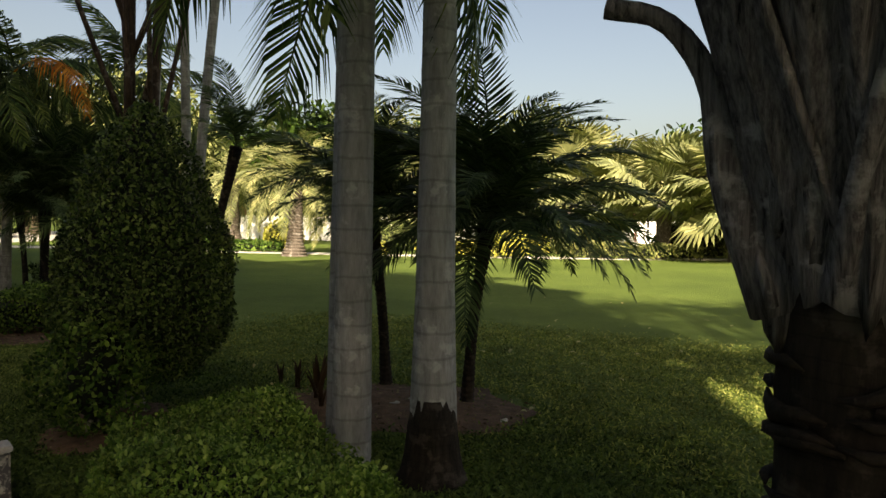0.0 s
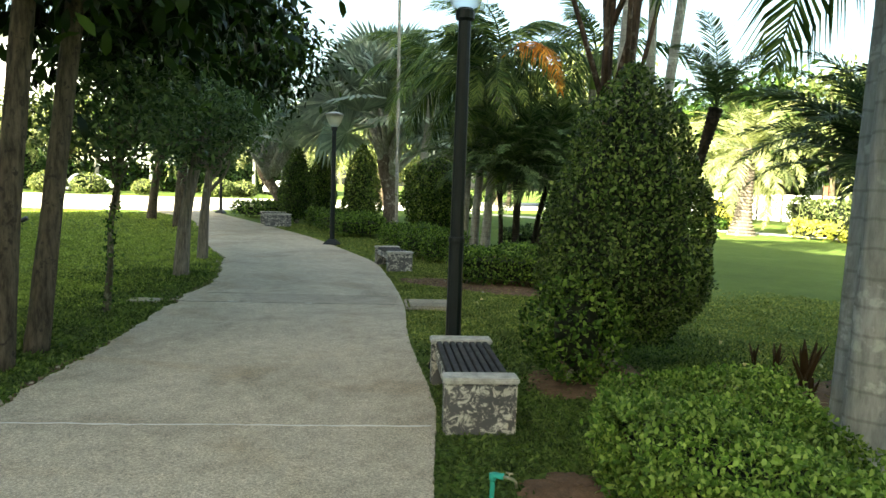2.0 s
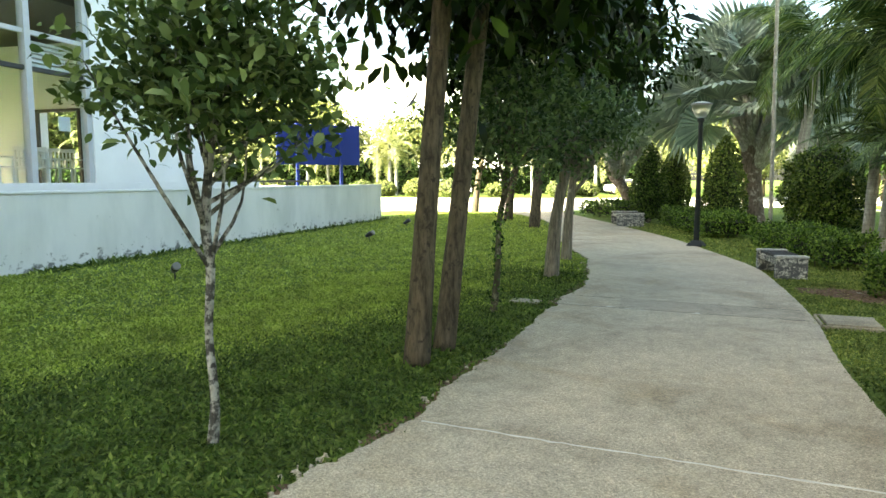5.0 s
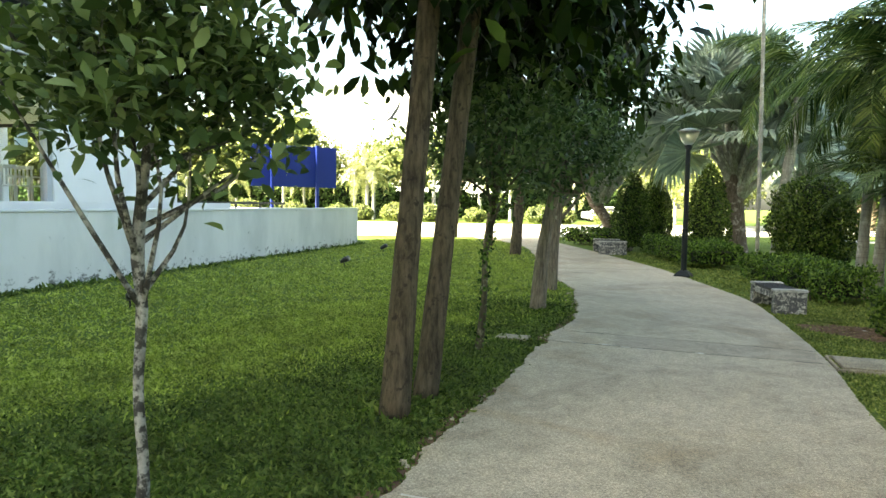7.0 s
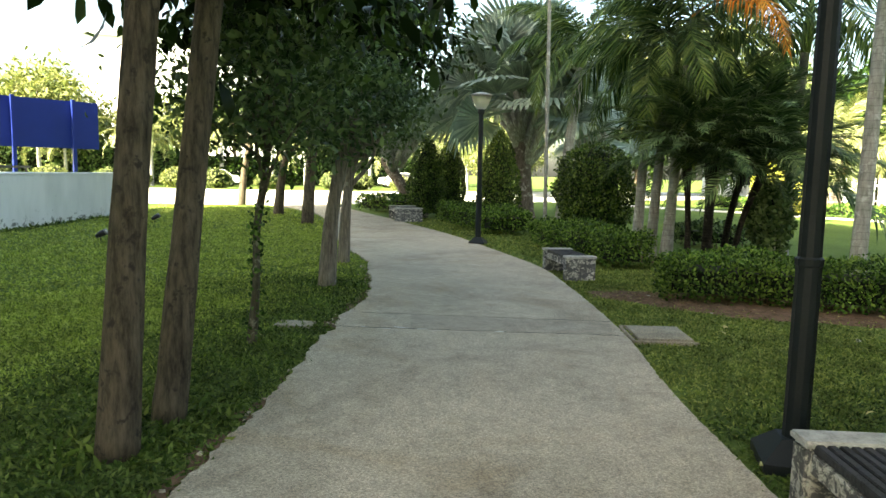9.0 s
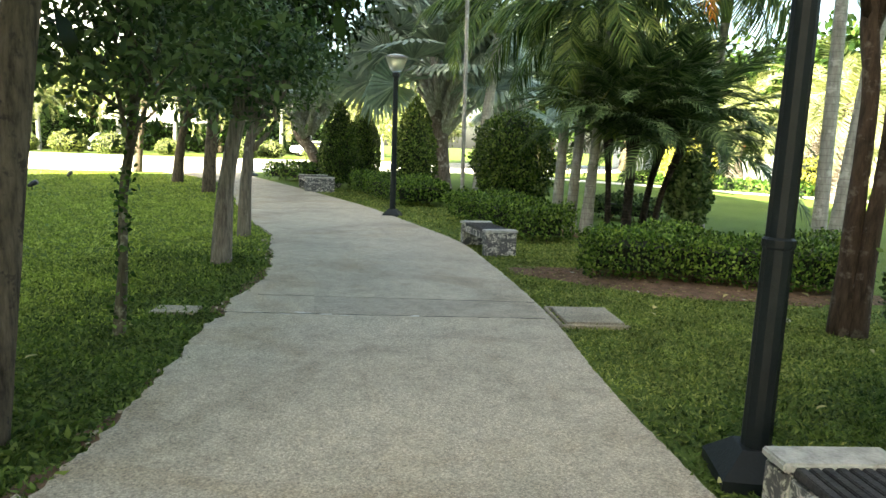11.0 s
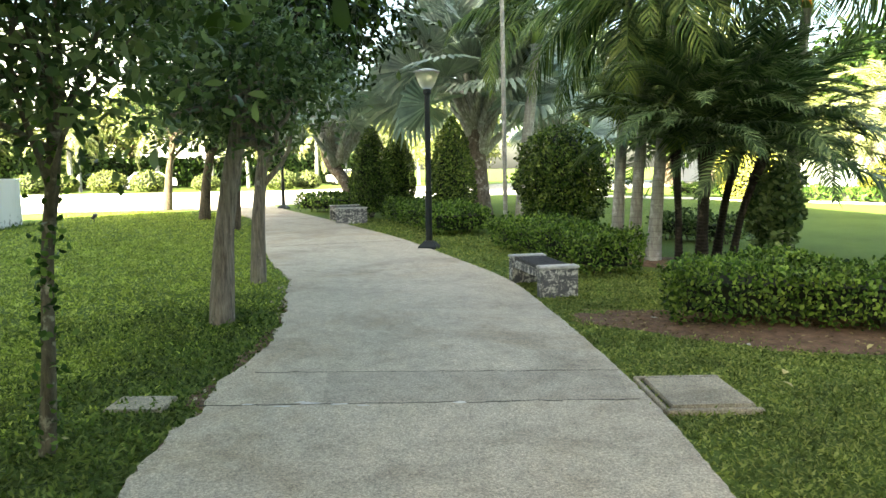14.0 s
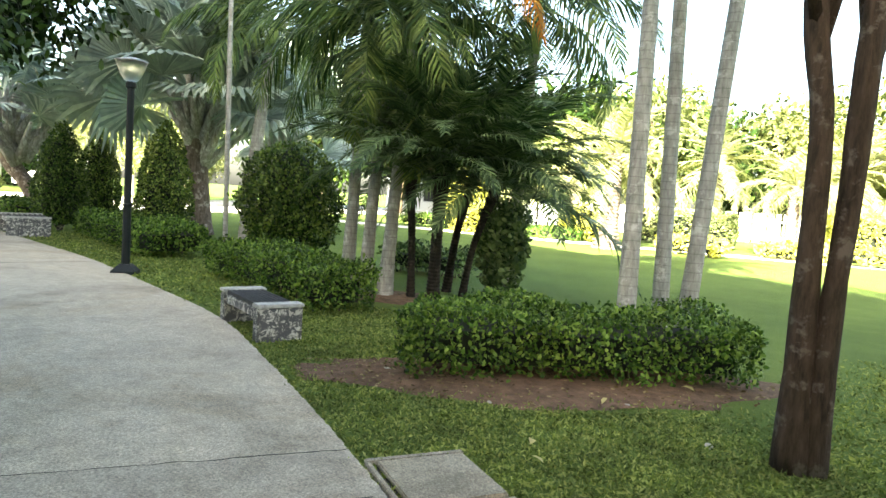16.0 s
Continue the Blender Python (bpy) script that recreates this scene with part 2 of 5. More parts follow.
M = {
    "lawn": ground_material(),
    "path": concrete_material("path_concrete"),
    "patch": concrete_material("repair_concrete", (0.34, 0.3, 0.238), (0.2, 0.174, 0.134)),
    "slab": concrete_material("slab_concrete", (0.3, 0.265, 0.2), (0.14, 0.12, 0.085), 120),
    "road": concrete_material("road_concrete", (0.5, 0.49, 0.46), (0.38, 0.37, 0.35), 60),
    "joint_pale": plain_material("joint_mortar", (0.62, 0.6, 0.55), 0.9),
    "joint_dark": plain_material("joint_gap", (0.04, 0.038, 0.03), 0.95),
    "soil": plain_material("bare_soil", (0.15, 0.09, 0.055), 0.95, vary=0.7, scale=9, fine=90, relief=0.9),
    "mould": mossy_concrete(),
    "cap": plain_material("bench_cap", (0.42, 0.42, 0.39), 0.8, vary=0.5, scale=14),
    "slat": plain_material("weathered_slat", (0.05, 0.05, 0.052), 0.6, vary=0.7, scale=12, relief=0.5, spec=0.15),
    "post": plain_material("painted_post", (0.008, 0.012, 0.014), 0.5, vary=0.4, scale=3, spec=0.2),
    "bowl": glass_material("lamp_bowl", (0.85, 0.87, 0.85), 0.35),
    "lampcap": plain_material("lamp_cap", (0.3, 0.31, 0.31), 0.5),
    "white": plain_material("white_render", (0.84, 0.86, 0.87), 0.8, vary=0.08, scale=1.2),
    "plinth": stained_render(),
    "mullion": plain_material("window_frame_paint", (0.5, 0.53, 0.56), 0.45, vary=0.1),
    "glass": glass_material("window_glass", (0.86, 0.93, 0.95)),
    "inner": plain_material("inner_wall", (0.75, 0.77, 0.77), 0.8, vary=0.1),
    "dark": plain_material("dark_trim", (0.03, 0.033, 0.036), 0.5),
    "chair": plain_material("white_plastic", (0.75, 0.77, 0.78), 0.4, vary=0.05),
    "blue": plain_material("blue_sheet", (0.006, 0.02, 0.17), 0.5, vary=0.12, scale=1.5),
    "pipe": plain_material("green_pvc", (0.03, 0.33, 0.27), 0.4, vary=0.1),
    "brass": plain_material("dull_brass", (0.4, 0.36, 0.26), 0.4, metallic=0.9),
    "stone": plain_material("pale_stone", (0.42, 0.4, 0.35), 0.85, vary=0.4, scale=12),
    "spot_black": plain_material("black_plastic", (0.015, 0.015, 0.016), 0.4),
    "spot_white": plain_material("lamp_glass_white", (0.2, 0.2, 0.19), 0.25),
    "dry_leaf": leaf_material("fallen_leaf", (0.25, 0.2, 0.08), (0.45, 0.4, 0.2), (0.6, 0.58, 0.42), 0.7, 0.1),
    "litter": leaf_material("brown_litter", (0.05, 0.03, 0.015), (0.14, 0.095, 0.05), (0.33, 0.27, 0.17), 0.8, 0.05),
    # coarse carpet grass, its green also darkened to paint in tree shade; mown is lightened
    "blade": leaf_material("shaded_carpet_grass", (0.024, 0.05, 0.011), (0.085, 0.142, 0.036), (0.21, 0.27, 0.095), 0.5, 0.25),
    "mown": leaf_material("lightened_mown_grass", (0.1, 0.145, 0.03), (0.27, 0.36, 0.085), (0.46, 0.53, 0.19), 0.6, 0.3),
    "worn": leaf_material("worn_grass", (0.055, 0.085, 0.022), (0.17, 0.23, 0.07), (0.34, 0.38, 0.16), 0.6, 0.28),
    "hedge": leaf_material("hedge_leaf", (0.012, 0.034, 0.007), (0.057, 0.122, 0.024), (0.21, 0.31, 0.085), 0.4, 0.25),
    "lime": leaf_material("lime_shrub_leaf", (0.04, 0.09, 0.018), (0.135, 0.25, 0.055), (0.34, 0.46, 0.16), 0.45, 0.28),
    "topiary": leaf_material("topiary_leaf", (0.009, 0.022, 0.006), (0.046, 0.09, 0.024), (0.2, 0.26, 0.1), 0.35, 0.2),
    "cone_leaf": leaf_material("cone_bush_leaf", (0.012, 0.03, 0.008), (0.046, 0.09, 0.021), (0.18, 0.24, 0.075), 0.4, 0.25),
    "obovate": leaf_material("soft_grey_green_leaf", (0.03, 0.06, 0.024), (0.08, 0.132, 0.058), (0.2, 0.27, 0.14), 0.42, 0.25),
    # near-black fill: the shade inside hedges and bushes, put into the colour
    "core": plain_material("painted_inner_shade", (0.006, 0.01, 0.003), 0.9, vary=0.5, scale=20),
    "date": leaf_material("date_frond", (0.021, 0.047, 0.022), (0.062, 0.112, 0.057), (0.165, 0.23, 0.13), 0.4, 0.25),
    "frond": leaf_material("palm_frond", (0.02, 0.045, 0.018), (0.055, 0.1, 0.038), (0.16, 0.21, 0.085), 0.45, 0.3),
    "dead": leaf_material("dying_frond", (0.35, 0.12, 0.02), (0.55, 0.2, 0.03), (0.6, 0.32, 0.08), 0.6, 0.4),
    "blue_fan": leaf_material("silver_fan", (0.16, 0.22, 0.245), (0.36, 0.45, 0.48), (0.58, 0.67, 0.69), 0.5, 0.04),
    # paler frond for far palms: sunlight is put into its colour
    "sunlit_frond": leaf_material("sun_painted_frond", (0.12, 0.15, 0.075), (0.25, 0.275, 0.15), (0.44, 0.45, 0.28), 0.5, 0.25),
    "tree": leaf_material("tree_leaf", (0.005, 0.013, 0.003), (0.016, 0.037, 0.009), (0.06, 0.105, 0.026), 0.35, 0.12),
    "greyleaf": leaf_material("grey_green_leaf", (0.016, 0.038, 0.012), (0.056, 0.105, 0.04), (0.16, 0.23, 0.11), 0.45, 0.2),
    # far leaves and yellow shrubs are toned pale: strong sun painted into the colour
    "far": leaf_material("sunlit_far_foliage", (0.05, 0.075, 0.03), (0.125, 0.155, 0.065), (0.28, 0.3, 0.15), 0.5, 0.25),
    "yellow": leaf_material("sunlit_golden_shrub", (0.26, 0.28, 0.06), (0.4, 0.4, 0.1), (0.55, 0.52, 0.18), 0.5, 0.3),
    "redleaf": leaf_material("maroon_blade", (0.025, 0.015, 0.012), (0.05, 0.03, 0.02), (0.1, 0.06, 0.03), 0.5, 0.15),
    "ringbark": bark_material("ringed_palm_trunk", (0.16, 0.17, 0.176), (0.32, 0.338, 0.348), (0.4, 0.42, 0.432), ring=0.15),
    "slimbark": bark_material("slim_palm_trunk", (0.14, 0.14, 0.125), (0.3, 0.3, 0.28), (0.4, 0.4, 0.38), ring=0.09),
    "darkbark": bark_material("dark_fibrous_trunk", (0.007, 0.006, 0.005), (0.03, 0.024, 0.019), (0.06, 0.052, 0.042), ring=0.05),
    "brownbark": bark_material("brown_smooth_bark", (0.02, 0.016, 0.011), (0.14, 0.112, 0.078), (0.03, 0.024, 0.02), relief=0.9, cover=0.57, grain=13),
    "fissured": bark_material("fissured_grey_bark", (0.05, 0.04, 0.032), (0.25, 0.22, 0.18), (0.32, 0.3, 0.26), streak=(9, 9, 0.9), relief=1.0, cover=0.6),
    "mottle": bark_material("mottled_grey_bark", (0.14, 0.135, 0.12), (0.42, 0.41, 0.38), (0.012, 0.011, 0.01), streak=(5, 5, 2.5), cover=0.45, grain=16),
    "mossbark": bark_material("mossy_dark_bark", (0.02, 0.02, 0.012), (0.11, 0.1, 0.07), (0.2, 0.2, 0.15), cover=0.54, grain=14),
    "redbark": bark_material("reddish_wet_bark", (0.011, 0.008, 0.006), (0.062, 0.043, 0.031), (0.11, 0.095, 0.082)),
    "bootbark": bark_material("leaf_base_trunk", (0.035, 0.027, 0.02), (0.16, 0.135, 0.115), (0.3, 0.28, 0.255)),
    "boot": bark_material("silver_leaf_base", (0.16, 0.14, 0.12), (0.46, 0.47, 0.46), (0.6, 0.62, 0.61)),
    "husk": bark_material("grey_husk", (0.006, 0.005, 0.005), (0.24, 0.235, 0.235), (0.36, 0.36, 0.36), streak=(14, 14, 0.6), relief=1.0),
    "petiole": plain_material("green_petiole", (0.16, 0.24, 0.06), 0.45, vary=0.3),
    "brown": plain_material("red_brown_post", (0.2, 0.07, 0.04), 0.7),
    "tile": plain_material("roof_tile", (0.3, 0.13, 0.08), 0.8),
    "car": plain_material("silver_car_paint", (0.6, 0.62, 0.64), 0.25, vary=0.05),
    "red": plain_material("red_paint", (0.55, 0.03, 0.02), 0.5),
}


# ---- mesh helpers ----
def mesh_data(name, V, F, mat, smooth=False):
    me = bpy.data.meshes.new(name)
    if isinstance(F, np.ndarray):
        V = np.asarray(V, dtype=np.float32)
        F = F.astype(np.int32)
        me.vertices.add(len(V))
        me.vertices.foreach_set("co", V.ravel())
        me.loops.add(F.size)
        me.loops.foreach_set("vertex_index", F.ravel())
        me.polygons.add(len(F))
        me.polygons.foreach_set("loop_start", np.arange(0, F.size, F.shape[1], dtype=np.int32))
        me.update(calc_edges=True)
    else:
        me.from_pydata([tuple(v) for v in V], [], [tuple(int(i) for i in f) for f in F])
    me.validate()
    if smooth:
        me.polygons.foreach_set("use_smooth", [True] * len(me.polygons))
    if mat:
        me.materials.append(mat)
    return me


def part(name, me, parent, label="", m=None):
    """One mesh object under a thing or a part; me is mesh data or a bmesh with its material."""
    ob = new(name, me)
    ob.parent = parent
    if m is not None:
        ob.matrix_basis = m
    if label:
        ob["label"] = label
    return ob


def thing(name, at, label, category, group="", rz=0.0, kind=""):
    ob = new(name)
    ob.empty_display_size = 0.2
    ob.matrix_basis = pose(*at, 0, 0, rz)
    return tagged(ob, label, category, group, kind)


def structure(name, me, label, category, at=(0, 0, 0), rz=0.0):
    ob = new(name, me)
    ob.matrix_basis = pose(*at, 0, 0, rz)
    return tagged(ob, label, category, kind="structure")


def box_mesh(name, mat, *boxes, bevel=0.006):
    """Bevelled boxes (x0, x1, y0, y1, z0, z1) joined into one mesh."""
    bm = bmesh.new()
    for x0, x1, y0, y1, z0, z1 in boxes:
        g = bmesh.ops.create_cube(bm, size=1.0)["verts"]
        bmesh.ops.transform(bm, verts=g, matrix=Matrix.Translation(((x0 + x1) / 2, (y0 + y1) / 2, (z0 + z1) / 2)) @ Matrix.Diagonal((x1 - x0, y1 - y0, z1 - z0, 1)))
    if bevel:
        bmesh.ops.bevel(bm, geom=list(bm.edges), offset=bevel, segments=2, affect="EDGES", clamp_overlap=True)
    me = bpy.data.meshes.new(name)
    bm.to_mesh(me)
    bm.free()
    me.materials.append(mat)
    return me


def smooth_line(points, n):
    """n points along a Catmull-Rom curve through points."""
    P = np.array(points, float)
    P = np.vstack([2 * P[0] - P[1], P, 2 * P[-1] - P[-2]])
    k = len(P) - 3
    out = []
    for u in np.linspace(0, k - 1e-6, n):
        i, f = int(u), u - int(u)
        a, b, c, d = P[i:i + 4]
        out.append(0.5 * (2 * b + (c - a) * f + (2 * a - 5 * b + 4 * c - d) * f * f + (3 * b - a - 3 * c + d) * f ** 3))
    return np.array(out)


def tube(points, radii, seg=10, wob=0.0, seed=0, cap=True):
    """Vertices and faces of a tapered tube along points."""
    rng = np.random.default_rng(seed)
    P = np.array(points, float)
    n = len(P)
    R = np.interp(np.linspace(0, 1, n), np.linspace(0, 1, len(radii)), radii)
    T = np.gradient(P, axis=0)
    T /= np.linalg.norm(T, axis=1)[:, None] + 1e-9
    ref = np.array([1.0, 0.13, 0.07])
    V = []
    lump = 1 + wob * rng.normal(size=seg) * 0.6
    for i in range(n):
        a = np.cross(T[i], ref)
        a /= np.linalg.norm(a) + 1e-9
        b = np.cross(T[i], a)
        for j in range(seg):
            w = 2 * math.pi * j / seg
            r = R[i] * lump[j] * (1 + wob * 0.35 * rng.normal())
            V.append(P[i] + r * (a * math.cos(w) + b * math.sin(w)))
    F = [[i * seg + j, i * seg + (j + 1) % seg, (i + 1) * seg + (j + 1) % seg, (i + 1) * seg + j] for i in range(n - 1) for j in range(seg)]
    if cap:
        F.append(list(range(seg))[::-1])
        F.append([(n - 1) * seg + j for j in range(seg)])
    return np.array(V), F


def join(*pieces):
    V, F, o = [], [], 0
    for v, f in pieces:
        V.append(np.asarray(v, float))
        F += [[int(i) + o for i in q] for q in f]
        o += len(v)
    return np.vstack(V), F


def unit(a):
    return a / (np.linalg.norm(a, axis=-1, keepdims=True) + 1e-9)


def leaves(P, D, N, L, W, fold=0.18, fine=True):
    """Folded leaves at P along D, facing N: oval with a blunt tip, or plain pointed blades. Returns vertices and triangles."""
    D = unit(D)
    S = unit(np.cross(D, N))
    N = np.cross(S, D)
    L, W = np.broadcast_to(L, len(P))[:, None], np.broadcast_to(W, len(P))[:, None]
    tip = P + D * L - N * L * 0.1
    if not fine:
        mid = P + D * L * 0.45 + N * W * fold
        V = np.stack([P, mid + S * W / 2, mid - S * W / 2, tip], 1).reshape(-1, 3)
        b = np.arange(len(P))[:, None] * 4
        return V, np.stack([b + [0, 1, 3], b + [0, 3, 2]], 1).reshape(-1, 3)
    m1, m2 = P + D * L * 0.32 + N * W * fold, P + D * L * 0.72 + N * W * fold * 0.7
    V = np.stack([P, m1 + S * W * 0.42, m1 - S * W * 0.42, m2 + S * W * 0.46, m2 - S * W * 0.46, tip], 1).reshape(-1, 3)
    b = np.arange(len(P))[:, None] * 6
    F = np.stack([b + [0, 1, 2], b + [1, 3, 2], b + [2, 3, 4], b + [3, 5, 4]], 1).reshape(-1, 3)
    return V, F


def leaf_shell(points, normals, size, rng, mat, name="foliage", aspect=0.55, stand=0.5, up=0.3):
    n = len(points)
    D = unit(rng.normal(size=(n, 3)) + normals * stand + np.array([0, 0, up]))
    N = unit(normals + rng.normal(size=(n, 3)) * 0.55)
    L = size * rng.uniform(0.6, 1.35, n)
    V, F = leaves(points, D, N, L, L * aspect)
    return mesh_data(name, V, F, mat)


# ---- setting ----
RIGHT = smooth_line([(9, 0.3), (4, 0.75), (1.6, 1.05), (0, 1.45), (-1.25, 2.12), (-2.1, 2.78), (-2.82, 3.47), (-3.22, 3.82), (-4.63, 4.85), (-5.99, 5.97), (-7.1, 6.77),
                     (-8.03, 7.4), (-9.6, 8.38), (-11.7, 9.25), (-14.6, 10.35), (-17.4, 11.15), (-21, 12.15), (-25.5, 13.3), (-29.5, 14.6)], 600)
LEFT = smooth_line([(9, -2.3), (4, -1.8), (-0.3, -1.3), (-2.1, -0.9), (-3.2, -0.15), (-3.5, 0.45), (-3.9, 0.85), (-4.4, 1.35), (-5.1, 1.93), (-5.83, 2.55), (-7.1, 3.52),
                    (-8, 4.22), (-9.5, 5.38), (-10.55, 5.93), (-12.75, 6.85), (-16.45, 8.25), (-21.1, 10.2), (-25.3, 11.2), (-29.5, 11.4)], 600)
edge_rng = np.random.default_rng(4)
wave = np.convolve(edge_rng.normal(size=640), np.ones(5) / 5, "valid")[:600] * 0.012 + np.convolve(edge_rng.normal(size=640), np.ones(17) / 17, "valid")[:600] * 0.12
tangent = np.gradient(LEFT, axis=0)
tangent = tangent / np.linalg.norm(tangent, axis=1)[:, None]
OUTWARD = np.c_[-tangent[:, 1], tangent[:, 0]]
LEFT = LEFT + OUTWARD * wave[:, None] + edge_rng.normal(size=LEFT.shape) * 0.006
RIGHT = RIGHT + edge_rng.normal(size=RIGHT.shape) * 0.004
PATH_POLY = np.vstack([RIGHT, LEFT[::-1]])


def inside(poly, x, y):
    poly = np.asarray(poly, float)
    res = np.zeros(len(x), bool)
    for (x1, y1), (x2, y2) in zip(poly, np.roll(poly, -1, axis=0)):
        c = (y1 > y) != (y2 > y)
        res ^= c & (x < (x2 - x1) * (y - y1) / (y2 - y1 + 1e-12) + x1)
    return res


g = np.linspace(-1, 1, 41)
gx, gy = np.meshgrid(np.sign(g) * np.abs(g) ** 2 * 700, np.sign(g) * np.abs(g) ** 2 * 700, indexing="ij")
V = np.stack([gx.ravel(), gy.ravel(), np.zeros(gx.size)], 1)
idx = np.arange(41 * 41).reshape(41, 41)
F = np.stack([idx[:-1, :-1], idx[1:, :-1], idx[1:, 1:], idx[:-1, 1:]], -1).reshape(-1, 4)
structure("ground", mesh_data("ground", V, F, M["lawn"]), "mown green lawn with thin worn spots", "lawn")


def strip(name, A, B, mat, z, depth):
    """A slab between two edge lines, with its sides."""
    n = len(A)
    V = np.vstack([np.c_[A, np.full(n, z)], np.c_[B, np.full(n, z)], np.c_[A, np.full(n, z - depth)], np.c_[B, np.full(n, z - depth)]])
    F = []
    for i in range(n - 1):
        F += [[i, n + i, n + i + 1, i + 1], [i + 1, 2 * n + i + 1, 2 * n + i, i], [n + i, 3 * n + i, 3 * n + i + 1, n + i + 1]]
    return mesh_data(name, V, F, mat)


structure("pavement", strip("pavement", RIGHT, LEFT, M["path"], 0.025, 0.1), "grey concrete garden path with rough aggregate surface", "path")
# bare earth where the worn edge has broken away
gap = np.clip(np.convolve(edge_rng.normal(size=640), np.ones(9) / 9, "valid")[:600] * 0.16 + 0.03, 0.004, 0.13)
gap = np.where(np.arange(600) < 420, gap, 0.004)
structure("edge_soil", strip("edge_soil", LEFT[100:440] - OUTWARD[100:440] * 0.01, LEFT[100:440] + OUTWARD[100:440] * gap[100:440, None], M["soil"], 0.009, 0.03), "bare brown earth along the worn path edge", "soil")
# wide pale road that the path runs into
road_a = smooth_line([(-38, -60), (-34, -20), (-32, 0), (-30.6, 7), (-29.2, 12), (-28.8, 19), (-29, 30), (-31, 60)], 60)
road_b = smooth_line([(-62, -60), (-59, -20), (-57, 0), (-55, 7), (-52.5, 12), (-48, 20), (-46, 30), (-46, 60)], 60)
structure("road", strip("road", road_a, road_b, M["road"], 0.02, 0.1), "wide pale concrete road in full sun", "road")


def joint(name, a, b, width, z, mat, seed):
    rng = np.random.default_rng(seed)
    a, b = np.array(a, float), np.array(b, float)
    n = 40
    d = (b - a) / np.linalg.norm(b - a)
    s = np.array([-d[1], d[0]])
    base = a + (b - a) * np.linspace(0, 1, n)[:, None] + s * rng.normal(size=(n, 1)) * 0.006
    w = width * rng.uniform(0.4, 1.3, (n, 1))
    return strip(name, base - s * w / 2, base + s * w / 2, mat, z, 0.004)


for i, (a, b, w, m) in enumerate([((-4.4, 1.5), (-2.8, 3.42), 0.018, "joint_pale"), ((-7.6, 3.9), (-6.0, 5.9), 0.009, "joint_dark"),
                                  ((-8.0, 4.42), (-6.43, 6.28), 0.008, "joint_dark"), ((-15.0, 7.8), (-14.2, 10.1), 0.02, "joint_dark")]):
    structure("path_joint_%d" % (i + 1), joint("path_joint", a, b, w, 0.0265, M[m], i), "thin uneven joint line across the concrete path", "joint")
# repaired strip between two joints
q = np.array([(-7.16, 4.46), (-6.02, 5.86), (-6.42, 6.25), (-7.69, 4.8)])
structure("path_patch", mesh_data("path_patch", np.c_[q, np.full(4, 0.0262)], [[0, 1, 2, 3]], M["patch"]), "darker repaired strip in the concrete path", "path")
# crumbs of pale mortar left along the joint
crumb_rng = np.random.default_rng(8)
for k in range(8):
    f = crumb_rng.uniform(0.1, 0.6)
    p = np.array([-7.6, 3.9]) + f * np.array([1.6, 2.0]) + crumb_rng.normal(size=2) * 0.025
    a = np.linspace(0, 2 * math.pi, 9)[:-1]
    r = crumb_rng.uniform(0.015, 0.05) * crumb_rng.uniform(0.3, 1.5, 8)
    d = np.array([0.62, 0.78])
    pts = p + np.outer(r * np.cos(a) * 1.8, d) + np.outer(r * np.sin(a) * 0.5, [-0.78, 0.62])
    structure("mortar_patch_%d" % (k + 1), mesh_data("mortar_patch", np.c_[pts, np.full(8, 0.0285)], [list(range(8))], M["joint_pale"]), "pale mortar smear on the concrete path", "joint")


def soil(at, rx, ry, rz, seed, h=0.03):
    """Low mound of bare earth with an uneven outline."""
    rng = np.random.default_rng(seed)
    n, rings = 36, 6
    a = np.linspace(0, 2 * math.pi, n, endpoint=False)
    wob = 1 + 0.12 * np.sin(3 * a + seed) + 0.08 * np.sin(7 * a + 2 * seed) + rng.normal(size=n) * 0.04
    V, F = [(0, 0, h)], []
    for k in range(1, rings + 1):
        f = k / rings
        for j in range(n):
            V.append((rx * f * wob[j] * math.cos(a[j]), ry * f * wob[j] * math.sin(a[j]), h * (1 - f * f) + 0.004 + rng.normal() * 0.004))
    F += [[0, 1 + j, 1 + (j + 1) % n] for j in range(n)]
    for k in range(rings - 1):
        F += [[1 + k * n + j, 1 + (k + 1) * n + j, 1 + (k + 1) * n + (j + 1) % n, 1 + k * n + (j + 1) % n] for j in range(n)]
    return structure("soil_patch", mesh_data("soil_patch", V, F, M["soil"], True), "bare reddish-brown soil among the grass", "soil", (*at, 0), rz)


soil((-5.95, 8.55), 1.75, 0.72, 34, 1)
soil((-7.1, 7.75), 0.75, 0.4, 20, 9, 0.015)
soil((-2.75, 5.15), 0.55, 0.6, 20, 2)
soil((-1.78, 3.38), 0.24, 0.2, 30, 3)
soil((-1.0, 6.1), 1.25, 0.75, 10, 4)
soil((-9.4, 11.0), 0.9, 0.55, 30, 5)

# ---- garden wall and building ----
BR = math.degrees(math.atan2(0.54, -0.84))
wall = thing("garden_wall", (-12.15, -2.78, 0), "low white rendered garden wall with stained foot", "wall", kind="structure", rz=BR)
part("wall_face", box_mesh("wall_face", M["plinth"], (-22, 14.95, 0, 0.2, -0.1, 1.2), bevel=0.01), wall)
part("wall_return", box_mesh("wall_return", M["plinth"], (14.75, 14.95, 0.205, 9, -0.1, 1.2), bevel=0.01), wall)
part("wall_coping", box_mesh("wall_coping", M["white"], (-22, 14.97, -0.02, 0.24, 1.204, 1.25), bevel=0.008), wall, "pale smooth coping")
part("terrace", box_mesh("terrace", M["slab"], (-22, 14.7, 0.25, 9, 0.3, 1.08), bevel=0), wall)
